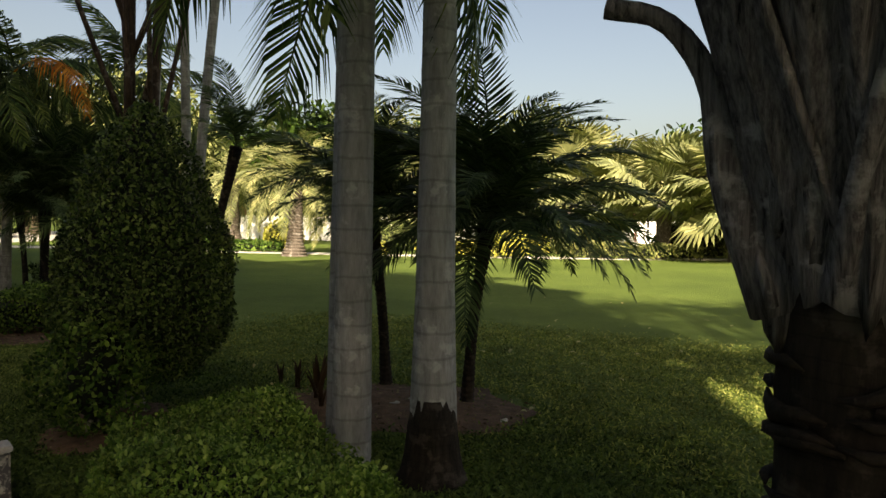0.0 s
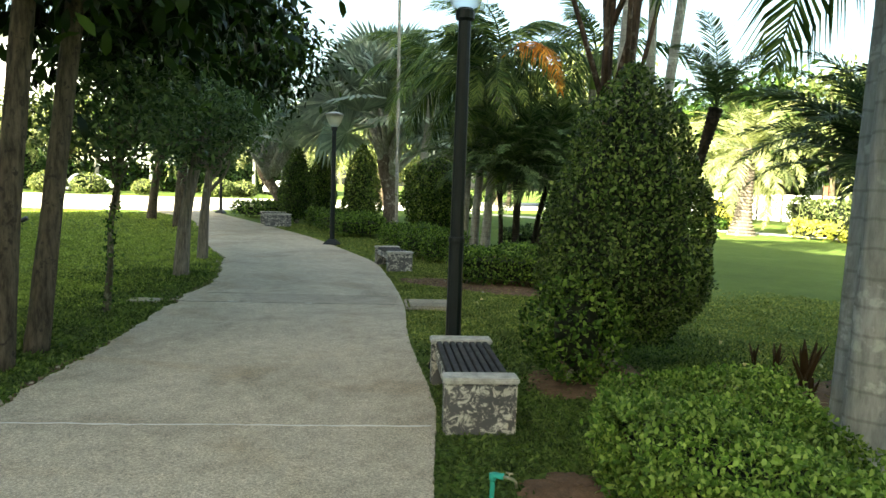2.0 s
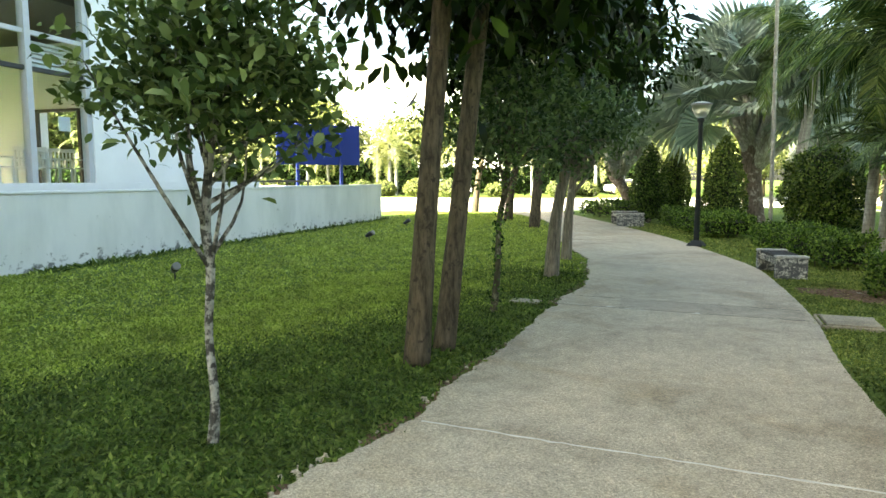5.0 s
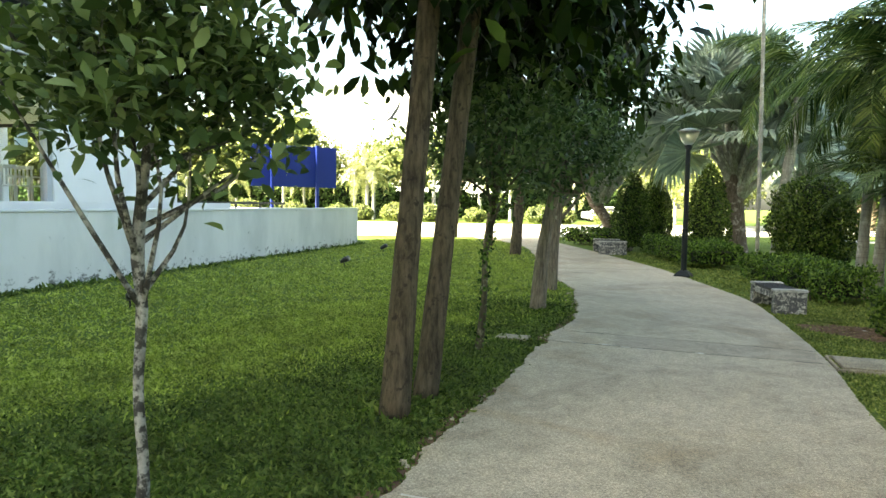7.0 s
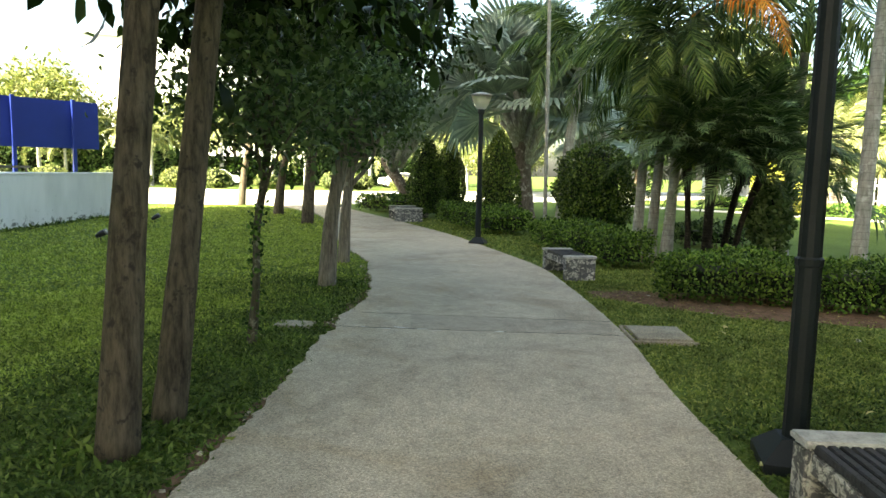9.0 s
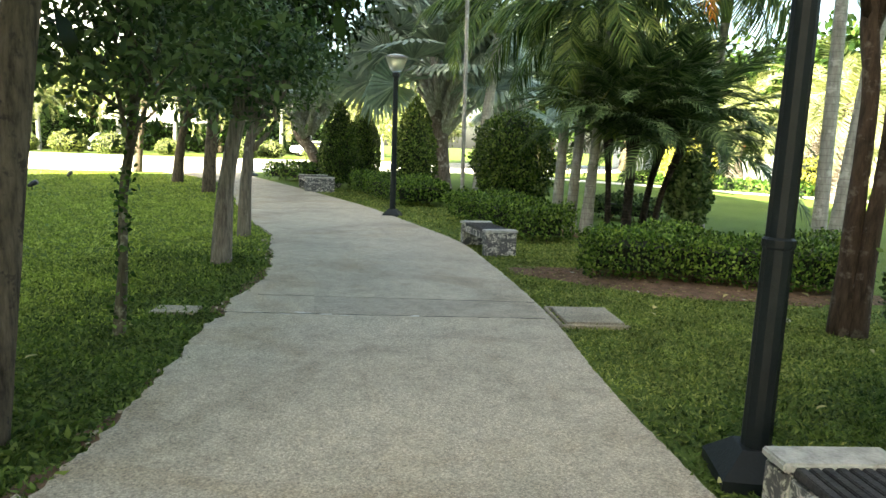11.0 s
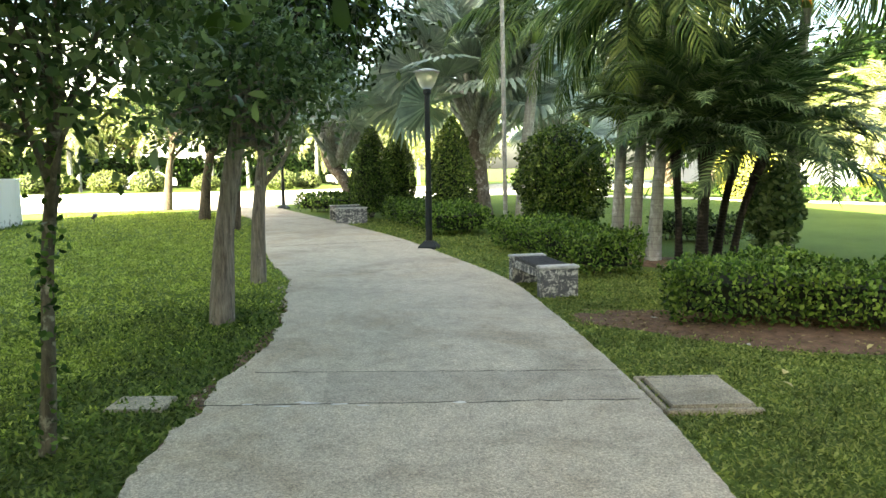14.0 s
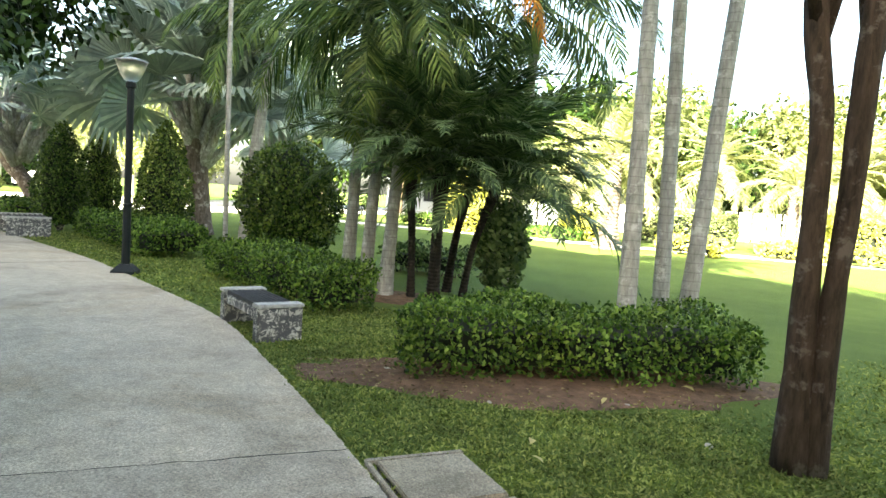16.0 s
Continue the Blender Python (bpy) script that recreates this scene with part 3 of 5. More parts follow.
part("inner_kerb", box_mesh("inner_kerb", M["white"], (-22, 9.0, 1.3, 1.55, 1.082, 1.36), bevel=0.01), wall)
part("ramp_rail", box_mesh("ramp_rail", M["dark"], (8.2, 14.6, 2.6, 2.68, 1.33, 1.4), *[(8.4 + k * 1.5, 8.45 + k * 1.5, 2.61, 2.67, 1.082, 1.33) for k in range(5)], bevel=0.004), wall)

bld = thing("building", (-13.5, -4.9, 0), "white modern building with tall glazed front", "building", rz=BR)
# height and unseen rear wing are chosen so the shadow covers the garden
HB = 18.8
part("white_wall", box_mesh("white_wall", M["white"], (4.35, 8.4, 0, 0.3, 0, HB), bevel=0.01), bld)
part("side_wall", box_mesh("side_wall", M["white"], (8.1, 8.4, 0.305, 4.0, 0, HB), (8.1, 8.4, 5.5, 8.69, 0, HB), (8.1, 8.4, 4.005, 5.495, 0, 1.25), (8.1, 8.4, 4.005, 5.495, 3.4, HB), bevel=0), bld)
part("side_door_frame", box_mesh("side_door_frame", M["dark"], (8.02, 8.09, 3.95, 4.05, 1.255, 3.45), (8.02, 8.09, 5.45, 5.55, 1.255, 3.45), (8.02, 8.09, 4.055, 5.445, 3.36, 3.45), bevel=0), bld)
# unseen slab added to keep direct sun off the back openings
part("rear_canopy", box_mesh("rear_canopy", M["white"], (-3, 8.4, 9.005, 16, 4.6, 4.8), bevel=0), bld)
# unseen back openings added to let daylight into the room
part("back_wall", box_mesh("back_wall", M["inner"], (-22, -3.0, 8.7, 9, 0, HB), (-2.995, 8.09, 8.7, 9, 4.4, HB), (-2.995, 8.09, 8.7, 9, 0, 1.5), *[(x, x + 0.5, 8.7, 9, 1.505, 4.395) for x in (-1.0, 1.4, 3.2, 5.6)], bevel=0), bld)
part("far_end_wall", box_mesh("far_end_wall", M["white"], (-22.3, -22.005, 0, 9, 0, HB), bevel=0), bld)
part("rear_front_wall", box_mesh("rear_front_wall", M["white"], (-22, -8.005, 0, 0.3, 0, HB), bevel=0), bld)
part("upper_wall", box_mesh("upper_wall", M["white"], (-8, 4.345, 0, 0.3, 7.6, HB), bevel=0), bld)
part("roof", box_mesh("roof", M["white"], (-22.3, 8.5, -0.4, 9.1, HB + 0.005, HB + 0.4), bevel=0.01), bld)
part("inner_floor", box_mesh("inner_floor", M["slab"], (-22, 8.09, 0.31, 8.69, 1.0, 1.25), bevel=0), bld)
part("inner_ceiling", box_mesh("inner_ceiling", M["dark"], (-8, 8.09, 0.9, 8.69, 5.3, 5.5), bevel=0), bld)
part("sill", box_mesh("sill", M["white"], (-8, 4.345, -0.1, 0.3, 0.0, 1.3), bevel=0.01), bld)
for s in (-8.0, -6.4, -4.8, -3.2, -1.6, 0.0, 1.35, 2.75, 4.2):
    part("mullion", box_mesh("mullion", M["mullion"], (s, s + 0.14, 0.02, 0.2, 1.302, 7.595), bevel=0.006), bld)
for z in (3.55, 4.25, 5.7):
    part("transom", box_mesh("transom", M["mullion"] if z != 3.55 else M["dark"], (-7.86, 4.2, 0.06, 0.16, z, z + 0.09), bevel=0.004), bld)
for s in (-7.86, -6.26, -4.66, -3.06, -1.46, 0.14, 1.49, 2.89):
    w = 1.2 if s in (0.14, 1.49) else (1.3 if s == 2.89 else 1.45)
    pane = part("window_pane", box_mesh("window_pane", M["glass"], (s, s + w, 0.1, 0.115, 1.302, 7.59), bevel=0), bld)
    pane.visible_shadow = False
part("louvre", box_mesh("louvre", M["inner"], *[(3.0, 4.15, 0.35, 0.42, 3.7 + k * 0.09, 3.75 + k * 0.09) for k in range(6)], bevel=0), bld)
part("inner_frame", box_mesh("inner_frame", M["dark"], *[(x, x + 0.08, 8.6, 8.69, 1.5, 4.4) for x in (-0.5, 0.45, 1.32, 1.9, 2.5, 3.12)], (-3, 5.1, 8.6, 8.69, 3.3, 3.4), bevel=0), bld)
part("notice", box_mesh("notice", M["chair"], (3.75, 4.05, 0.33, 0.345, 2.45, 2.75), bevel=0), bld, "small white paper notice")


def plastic_chair():
    c = thing("plastic_chair", (0, 0, 0), "white plastic stacking chair behind the glass", "chair", "chairs behind the window")
    part("seat", box_mesh("seat", M["chair"], (-0.22, 0.22, -0.22, 0.22, 0.42, 0.45), bevel=0.012), c)
    bars = [(-0.2 + k * 0.1 - 0.02, -0.2 + k * 0.1 + 0.02, 0.2, 0.23, 0.46, 0.82) for k in range(5)] + [(-0.24, 0.24, 0.19, 0.24, 0.8, 0.88)]
    part("backrest", box_mesh("backrest", M["chair"], *bars, bevel=0.008), c)
    for x in (-0.2, 0.2):
        for y in (-0.19, 0.2):
            part("leg", box_mesh("leg", M["chair"], (x - 0.02, x + 0.02, y - 0.02, y + 0.02, 0, 0.42), bevel=0.006), c)
        part("armrest", box_mesh("armrest", M["chair"], (x - 0.025, x + 0.025, -0.2, 0.2, 0.62, 0.65), (x - 0.02, x + 0.02, -0.2, -0.16, 0.45, 0.62), bevel=0.006), c)
    return c


first = plastic_chair()
BM = pose(-13.5, -4.9, 0, 0, 0, BR)
first.matrix_basis = BM @ pose(3.9, 1.3, 1.25, 0, 0, 100)
for x, y, r in ((4.35, 1.4, 100), (4.8, 1.5, 100), (5.3, 1.55, 95), (3.0, 1.2, 100), (2.5, 1.15, 100), (2.0, 1.2, 95), (5.6, 3.2, 180)):
    copy_thing(first, BM @ pose(x, y, 1.25, 0, 0, r))

# blue board on two posts
sign = thing("sign_board", (-30.1, 3.7, 0), "blue sheet-metal board on two posts, seen from behind", "sign", rz=104)
part("board", box_mesh("board", M["blue"], (-1.85, 1.85, -0.03, 0.03, 2.05, 3.75), bevel=0.01), sign)
for x in (-1.0, 0.95):
    part("post", box_mesh("post", M["blue"], (x - 0.06, x + 0.06, -0.17, -0.035, 0, 3.8), bevel=0.01), sign)


# ---- benches, lamps, covers ----
def bench(at, rz, label, length=1.12, width=0.43, h=0.34):
    b = thing("bench", (*at, 0), label, "bench", "garden benches", rz)
    for k, y in enumerate((0, length - 0.13)):
        e = part("end_block", box_mesh("end_block", M["mould"], (0, width, y, y + 0.13, -0.03, h - 0.035), bevel=0.012), b, "concrete end blotched with black mould")
        part("cap", box_mesh("cap", M["cap"], (-0.01, width + 0.01, y - 0.01, y + 0.14, h - 0.034, h), bevel=0.008), e, "pale worn edge")
    for k in range(8):
        x = 0.03 + k * (width - 0.06 - 0.036) / 7
        part("slat", box_mesh("slat", M["slat"], (x, x + 0.036, 0.131, length - 0.131, h - 0.05, h - 0.012), bevel=0.004), b)
    for x in (0.02, width - 0.07):
        part("side_beam", box_mesh("side_beam", M["mould"], (x, x + 0.05, 0.131, length - 0.131, h - 0.14, h - 0.055), bevel=0.006), b)
    return b


bench((-2.70, 3.42), 51, "mouldy concrete bench with dark slatted seat by the path", 1.12)
bench((-8.54, 7.83), 63, "weathered concrete slat bench beside the curving path", 1.1, 0.42)
bench((-18.75, 11.35), 66, "pale concrete bench near the far hedge", 1.5, 0.8, 0.42)


def lathe(profile, seg=16):
    V = [(r * math.cos(2 * math.pi * j / seg), r * math.sin(2 * math.pi * j / seg), z) for r, z in profile for j in range(seg)]
    F = [[i * seg + j, i * seg + (j + 1) % seg, (i + 1) * seg + (j + 1) % seg, (i + 1) * seg + j] for i in range(len(profile) - 1) for j in range(seg)]
    return np.array(V), F


def lamp(at, label):
    l = thing("lamp_post", (*at, 0), label, "lamp post", "garden lamps", 40)
    base = bmesh.new()
    for z0, z1, a, b in ((0, 0.05, 0.17, 0.17), (0.05, 0.15, 0.17, 0.075)):
        lo = [base.verts.new((x * a, y * a, z0)) for x, y in ((-1, -1), (1, -1), (1, 1), (-1, 1))]
        hi = [base.verts.new((x * b, y * b, z1)) for x, y in ((-1, -1), (1, -1), (1, 1), (-1, 1))]
        for k in range(4):
            base.faces.new((lo[k], lo[(k + 1) % 4], hi[(k + 1) % 4], hi[k]))
        base.faces.new(hi)
    me = bpy.data.meshes.new("base")
    base.to_mesh(me)
    base.free()
    me.materials.append(M["post"])
    part("base", me, l)
    V, F = lathe([(0.062, 0.15), (0.06, 1.0), (0.066, 1.01), (0.066, 1.04), (0.055, 1.05), (0.05, 2.72), (0.075, 2.74), (0.075, 2.8), (0.05, 2.82)], 12)
    part("pole", mesh_data("pole", V, F, M["post"]), l)
    V, F = lathe([(0.06, 2.82), (0.1, 2.84), (0.15, 2.92), (0.2, 3.05), (0.215, 3.1), (0.205, 3.1), (0.14, 2.93), (0.09, 2.86)], 18)
    part("bowl", mesh_data("bowl", V, F, M["bowl"], True), l, "clear tapered lamp bowl")
    V, F = lathe([(0.001, 3.17), (0.08, 3.165), (0.235, 3.12), (0.235, 3.102), (0.001, 3.102)], 18)
    part("cap", mesh_data("cap", V, F, M["lampcap"]), l, "pale flat lamp cap")
    return l


lamp((-3.77, 4.56), "tall dark green lamp post with square flared foot")
lamp((-12.9, 9.76), "dark lamp post with clear bowl beside the path").scale = (0.96, 0.96, 0.96)
lamp((-26.4, 13.65), "distant dark lamp post where the path meets the road")
lamp((-44.0, 27.0), "far lamp post beyond the road")

cover = thing("manhole_cover", (-6.22, 6.22, 0), "square concrete drain cover with dark gap round it", "drain cover", rz=-38)
cover.scale = (0.86, 0.78, 1.0)
part("frame_edge", box_mesh("frame_edge", M["slab"], (-0.06, -0.012, -0.04, 0.66, -0.02, 0.03), (0.63, 0.68, -0.04, 0.66, -0.02, 0.03), (-0.01, 0.628, -0.05, -0.012, -0.02, 0.03), bevel=0.006), cover)
part("gap", box_mesh("gap", M["joint_dark"], (-0.011, 0.629, -0.011, 0.66, -0.01, 0.008), bevel=0), cover)
part("lid", box_mesh("lid", M["slab"], (0.02, 0.61, 0.02, 0.63, 0.009, 0.04), bevel=0.008), cover)
small = thing("drain_cover", (-8.08, 3.6, 0), "small flush concrete cover sunk in the grass", "drain cover", rz=50)
part("lid", box_mesh("lid", M["slab"], (0, 0.34, -0.22, 0.02, -0.02, 0.022), bevel=0.006), small)

tap = thing("garden_tap", (-1.95, 3.0, 0), "green plastic standpipe with small brass tap", "tap", rz=20)
tap.scale = (0.7, 0.7, 0.66)
V, F = join(tube([(0, 0, -0.02), (0, 0, 0.1), (0, 0, 0.2)], [0.017], 12), tube([(0, 0, 0.17), (0, 0, 0.215)], [0.024], 12), tube([(0.0, 0, 0.205), (0.03, 0, 0.208), (0.075, 0, 0.208)], [0.022], 12))
part("pipe", mesh_data("pipe", V, F, M["pipe"], True), tap)
V, F = join(tube([(0.075, 0, 0.208), (0.14, 0, 0.205)], [0.011], 10), tube([(0.14, 0, 0.205), (0.16, 0, 0.19), (0.165, 0, 0.15)], [0.01], 10), tube([(0.115, 0, 0.21), (0.115, 0, 0.24)], [0.006], 8), tube([(0.09, 0, 0.242), (0.14, 0, 0.242)], [0.006], 8))
part("spout", mesh_data("spout", V, F, M["brass"], True), tap, "dull brass spout and lever")


def spotlight(at, rz):
    s = thing("spotlight", (*at, 0), "small black garden spotlight staked in the lawn", "spotlight", "lawn spotlights", rz)
    part("stake", mesh_data("stake", *tube([(0, 0, -0.02), (0, 0, 0.1)], [0.012], 8), M["spot_black"]), s)
    V, F = tube([(-0.09, 0, 0.2), (-0.02, 0, 0.17), (0.05, 0, 0.13), (0.08, 0, 0.11)], [0.06, 0.06, 0.045, 0.03], 12)
    part("housing", mesh_data("housing", V, F, M["spot_black"], True), s)
    V, F = tube([(-0.12, 0, 0.215), (-0.09, 0, 0.2)], [0.058, 0.061], 12)
    part("lens", mesh_data("lens", V, F, M["spot_white"]), s, "pale lens")
    return s


for k, (x, y) in enumerate(((-10.94, -0.43), (-16.1, 3.3), (-20.4, 5.2), (-24.6, 7.0))):
    spotlight((x, y), 200 + 40 * k)


# crumbled concrete along the worn left edge of the path
rub = np.random.default_rng(60)
pieces = []
for k in range(150):
    i = int(rub.integers(152, 448))
    p = LEFT[i] + rub.normal(size=2) * 0.05
    n = 7
    a = np.linspace(0, 2 * math.pi, n, endpoint=False)
    rr = rub.uniform(0.007, 0.024) * rub.uniform(0.6, 1.3, n)
    lo = np.c_[p[0] + rr * np.cos(a), p[1] + rr * np.sin(a), np.full(n, 0.0)]
    hi = np.c_[p[0] + rr * 0.7 * np.cos(a), p[1] + rr * 0.7 * np.sin(a), rub.uniform(0.012, 0.026) + rub.normal(size=n) * 0.003]
    pieces.append((np.vstack([lo, hi]), [[j, (j + 1) % n, n + (j + 1) % n, n + j] for j in range(n)] + [list(range(n, 2 * n))]))
ob = new("edge_rubble", mesh_data("edge_rubble", *join(*pieces), M["path"]))
tagged(ob, "crumbled concrete bits along the path edge", "rubble", kind="stuff")
# ---- plants ----
def hedge(name, corners, h, label, category, mat, seed, size=0.055, density=1100, group="", stems=True):
    """Clipped hedge over a four-cornered plan: leaf shell, near-black core that paints inner shade, and woody stems."""
    rng = np.random.default_rng(seed)
    C = np.array(corners, float)
    mid = C.mean(axis=0)
    C = C - mid
    t = thing(name, (*mid, 0), label, category, group)
    inset = C + 0.14 * (unit(np.roll(C, 1, axis=0) - C) + unit(np.roll(C, -1, axis=0) - C))
    z0 = 0.12
    V = np.vstack([np.c_[inset, np.full(4, z0)], np.c_[inset, np.full(4, h - 0.13)]])
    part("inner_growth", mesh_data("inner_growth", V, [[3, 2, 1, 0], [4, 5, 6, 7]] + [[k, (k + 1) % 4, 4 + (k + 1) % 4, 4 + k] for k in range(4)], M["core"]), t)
    pts, nor = [], []

    def lump(p):
        return 0.045 * np.sin(p[:, 0] * 5.1 + seed) + 0.04 * np.sin(p[:, 1] * 6.3 + 2 * seed) + rng.normal(size=len(p)) * 0.025

    area = 0.5 * abs(sum(C[k][0] * C[(k + 1) % 4][1] - C[(k + 1) % 4][0] * C[k][1] for k in range(4)))
    n = int(area * density * 1.2)
    u, v = rng.random((n, 1)), rng.random((n, 1))
    top = (C[0] * (1 - u) + C[1] * u) * (1 - v) + (C[3] * (1 - u) + C[2] * u) * v
    pts.append(np.c_[top, h + lump(top)])
    nor.append(np.tile([0, 0, 1.0], (n, 1)))
    for k in range(4):
        a, b = C[k], C[(k + 1) % 4]
        d = b - a
        ln = np.linalg.norm(d)
        out = np.array([d[1], -d[0]]) / ln
        if np.dot(out, (a + b) / 2) < 0:
            out = -out
        n = int(ln * h * density * 1.1)
        u, z = rng.random((n, 1)), h * rng.random(n) ** 0.75
        p = a + d * u
        bulge = lump(np.c_[p[:, 0] * 1.3 + z, p[:, 1]]) - 0.12 * (z < 0.12 * h) * rng.random(n)
        p = p + out * bulge[:, None]
        pts.append(np.c_[p, z * 0.95 + 0.04])
        nor.append(np.tile([*out, 0.25], (n, 1)))
    P, N = np.vstack(pts), np.vstack(nor)
    part("foliage", leaf_shell(P, N, size, rng, mat), t)
    if stems:
        pieces = []
        for k in range(int(area * 16) + 6):
            u, v = rng.random(), rng.random()
            p = ((C[0] * (1 - u) + C[1] * u) * (1 - v) + (C[3] * (1 - u) + C[2] * u) * v) * 0.9
            q = p + rng.normal(size=2) * 0.05
            pieces.append(tube([(*p, -0.02), (*q, h * 0.5)], [0.011, 0.006], 5))
        for v, f in pieces[:26]:
            part("stem", mesh_data("stem", v, f, M["brownbark"]), t)
    return t


def topiary(name, at, profile, label, category, mat, seed, size=0.045, density=1500, trunk_h=0.3, group="", squash=1.0, stems=5, core=0.15, lump=1.0):
    """Clipped shrub turned about its axis: profile is (radius, height) from foot to tip."""
    rng = np.random.default_rng(seed)
    t = thing(name, (*at, 0), label, category, group)
    R, Z = np.array(profile, float).T
    zz = np.linspace(Z[0], Z[-1], 60)
    rr = np.interp(zz, Z, R)
    rr = np.convolve(np.pad(rr, 3, mode="edge"), np.ones(7) / 7, "valid")
    # dark solid paints the shade between the leaves
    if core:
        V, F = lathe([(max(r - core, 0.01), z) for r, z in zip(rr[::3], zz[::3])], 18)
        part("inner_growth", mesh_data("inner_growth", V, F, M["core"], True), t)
    w = rr + 0.02
    area = 2 * math.pi * (w.mean() * (zz[-1] - zz[0])) * 1.15 + math.pi * rr[0] ** 2
    n = int(area * density)
    z = np.interp(rng.random(n), np.cumsum(w) / w.sum(), zz)
    a = rng.random(n) * 2 * math.pi
    r = np.interp(z, zz, rr) + lump * (0.03 * np.sin(5 * a + 3 * z + seed) + 0.025 * np.sin(9 * z + 2 * np.sin(2 * a) + seed) + rng.normal(size=n) * 0.022)
    P = np.c_[r * np.cos(a), r * np.sin(a) * squash, z]
    slope = -np.gradient(rr, zz)
    N = unit(np.c_[np.cos(a), np.sin(a), np.interp(z, zz, slope)])
    foot = rng.random(int(n * 0.06))
    fa = rng.random(len(foot)) * 2 * math.pi
    P = np.vstack([P, np.c_[rr[0] * np.sqrt(foot) * np.cos(fa), rr[0] * np.sqrt(foot) * np.sin(fa) * squash, np.full(len(foot), Z[0])]])
    N = np.vstack([N, np.tile([0, 0, -1.0], (len(foot), 1))])
    part("foliage", leaf_shell(P, N, size, rng, mat), t)
    pieces = []
    for k in range(stems):
        b = rng.normal(size=2) * 0.05 * (stems > 1)
        e = rng.normal(size=2) * 0.14 * (stems > 1)
        pieces.append(tube([(*b, -0.03), (*(b * 0.6 + e * 0.5), trunk_h * 0.6), (*e, trunk_h + 0.25)], [0.035, 0.025, 0.02], 8, 0.06, seed + k))
    for v, f in pieces:
        part("stem", mesh_data("stem", v, f, M["mottle"], True), t)
    return t


def frond_mesh(name, mat, L, arch, n, ll, lw, droop, lift, seed, start=0.12, rib=0.018, first=0.0, forward=0.55):
    """Feather frond along +x that bends down by arch radians; leaflets on both sides."""
    rng = np.random.default_rng(seed)
    k = 14
    ang = first - arch * np.linspace(0, 1, k) ** 1.5
    step = L / (k - 1)
    P = np.vstack([[0, 0, 0], np.cumsum(np.c_[np.cos(ang), np.zeros(k), np.sin(ang)][:-1] * step, axis=0)])
    P[:, 1] += 0.04 * L * rng.normal() * np.linspace(0, 1, k) ** 2
    rv, rf = tube(P, [rib, rib * 0.7, rib * 0.25], 5, cap=False)
    u = np.repeat(np.linspace(start, 0.99, n), 2) + rng.normal(size=2 * n) * 0.004
    side = np.tile([1.0, -1.0], n)
    grid = np.linspace(0, 1, k)
    B = np.stack([np.interp(u, grid, P[:, j]) for j in range(3)], 1)
    a = np.interp(u, grid, ang)
    T = np.c_[np.cos(a), np.zeros(2 * n), np.sin(a)]
    Nn = np.c_[-np.sin(a), np.zeros(2 * n), np.cos(a)]
    S = np.c_[np.zeros(2 * n), side, np.zeros(2 * n)]
    D = unit(S + T * (forward + 0.5 * u[:, None]) + Nn * (lift + rng.normal(size=(2 * n, 1)) * 0.16) + rng.normal(size=(2 * n, 3)) * 0.06)
    ln = ll * np.clip(np.sin(np.clip(u * 0.86 + 0.16, 0, 1) * math.pi) ** 0.6, 0.25, 1) * rng.uniform(0.85, 1.1, 2 * n)
    dz = np.array([0, 0, -1.0])
    mid = B + D * (ln * 0.5)[:, None] + dz * (droop * ln * 0.14)[:, None]
    tip = B + D * (ln * (1 - 0.25 * droop))[:, None] + dz * (droop * ln * 0.62)[:, None]
    w = T * lw * 0.5
    V = np.stack([B - w * 0.6, B + w * 0.6, mid - w, mid + w, tip - w * 0.08, tip + w * 0.08], 1).reshape(-1, 3)
    b = np.arange(2 * n)[:, None] * 6 + len(rv)
    F = np.stack([b + [0, 1, 3, 2], b + [2, 3, 5, 4]], 1).reshape(-1, 4)
    return mesh_data(name, np.vstack([rv, V]), np.vstack([np.array(rf), F]), mat)


def fan_mesh(name, mat, petiole, R, seed, segs=34, spread=5.0, cup=0.35, droop=0.3):
    """Fan leaf along +x: a stalk and a pleated fan of stiff fingers."""
    rng = np.random.default_rng(seed)
    sv, sf = tube([(0, 0, 0), (petiole * 0.5, 0, 0.03 * petiole), (petiole, 0, -0.02 * petiole)], [0.06 * R, 0.03 * R, 0.02 * R], 5, cap=False)
    hub = np.array([petiole, 0, -0.02 * petiole])
    V, F = [], []
    o = len(sv)
    for i in range(segs):
        a = (i / (segs - 1) - 0.5) * spread
        ln = R * (1 - 0.18 * abs(a) / (spread / 2)) * rng.uniform(0.92, 1.05)
        d = np.array([math.cos(a), math.sin(a), 0])
        s = np.array([-math.sin(a), math.cos(a), 0])
        h = spread / segs / 2
        lift = cup * R * 0.3 * abs(math.sin(a))
        z1, z2 = 0.10 * R + lift * 0.5, lift * 0.6 - droop * R * rng.uniform(0.2, 1.0) * 0.5
        r1 = ln * 0.66
        pts = [hub, hub + d * r1 - s * h * r1 + [0, 0, z1], hub + d * r1 + [0, 0, z1 + 0.03 * R], hub + d * r1 + s * h * r1 + [0, 0, z1],
               hub + d * ln * 0.84 - s * h * r1 * 0.75 + [0, 0, (z1 + z2) / 2], hub + d * ln * 0.84 + s * h * r1 * 0.75 + [0, 0, (z1 + z2) / 2], hub + d * ln + [0, 0, z2]]
        V += pts
        F += [[o, o + 1, o + 2], [o, o + 2, o + 3], [o + 1, o + 4, o + 2], [o + 2, o + 4, o + 5], [o + 2, o + 5, o + 3], [o + 4, o + 6, o + 5]]
        o += 7
    return mesh_data(name, np.vstack([sv, np.array(V)]), [list(f) for f in sf] + F, mat)


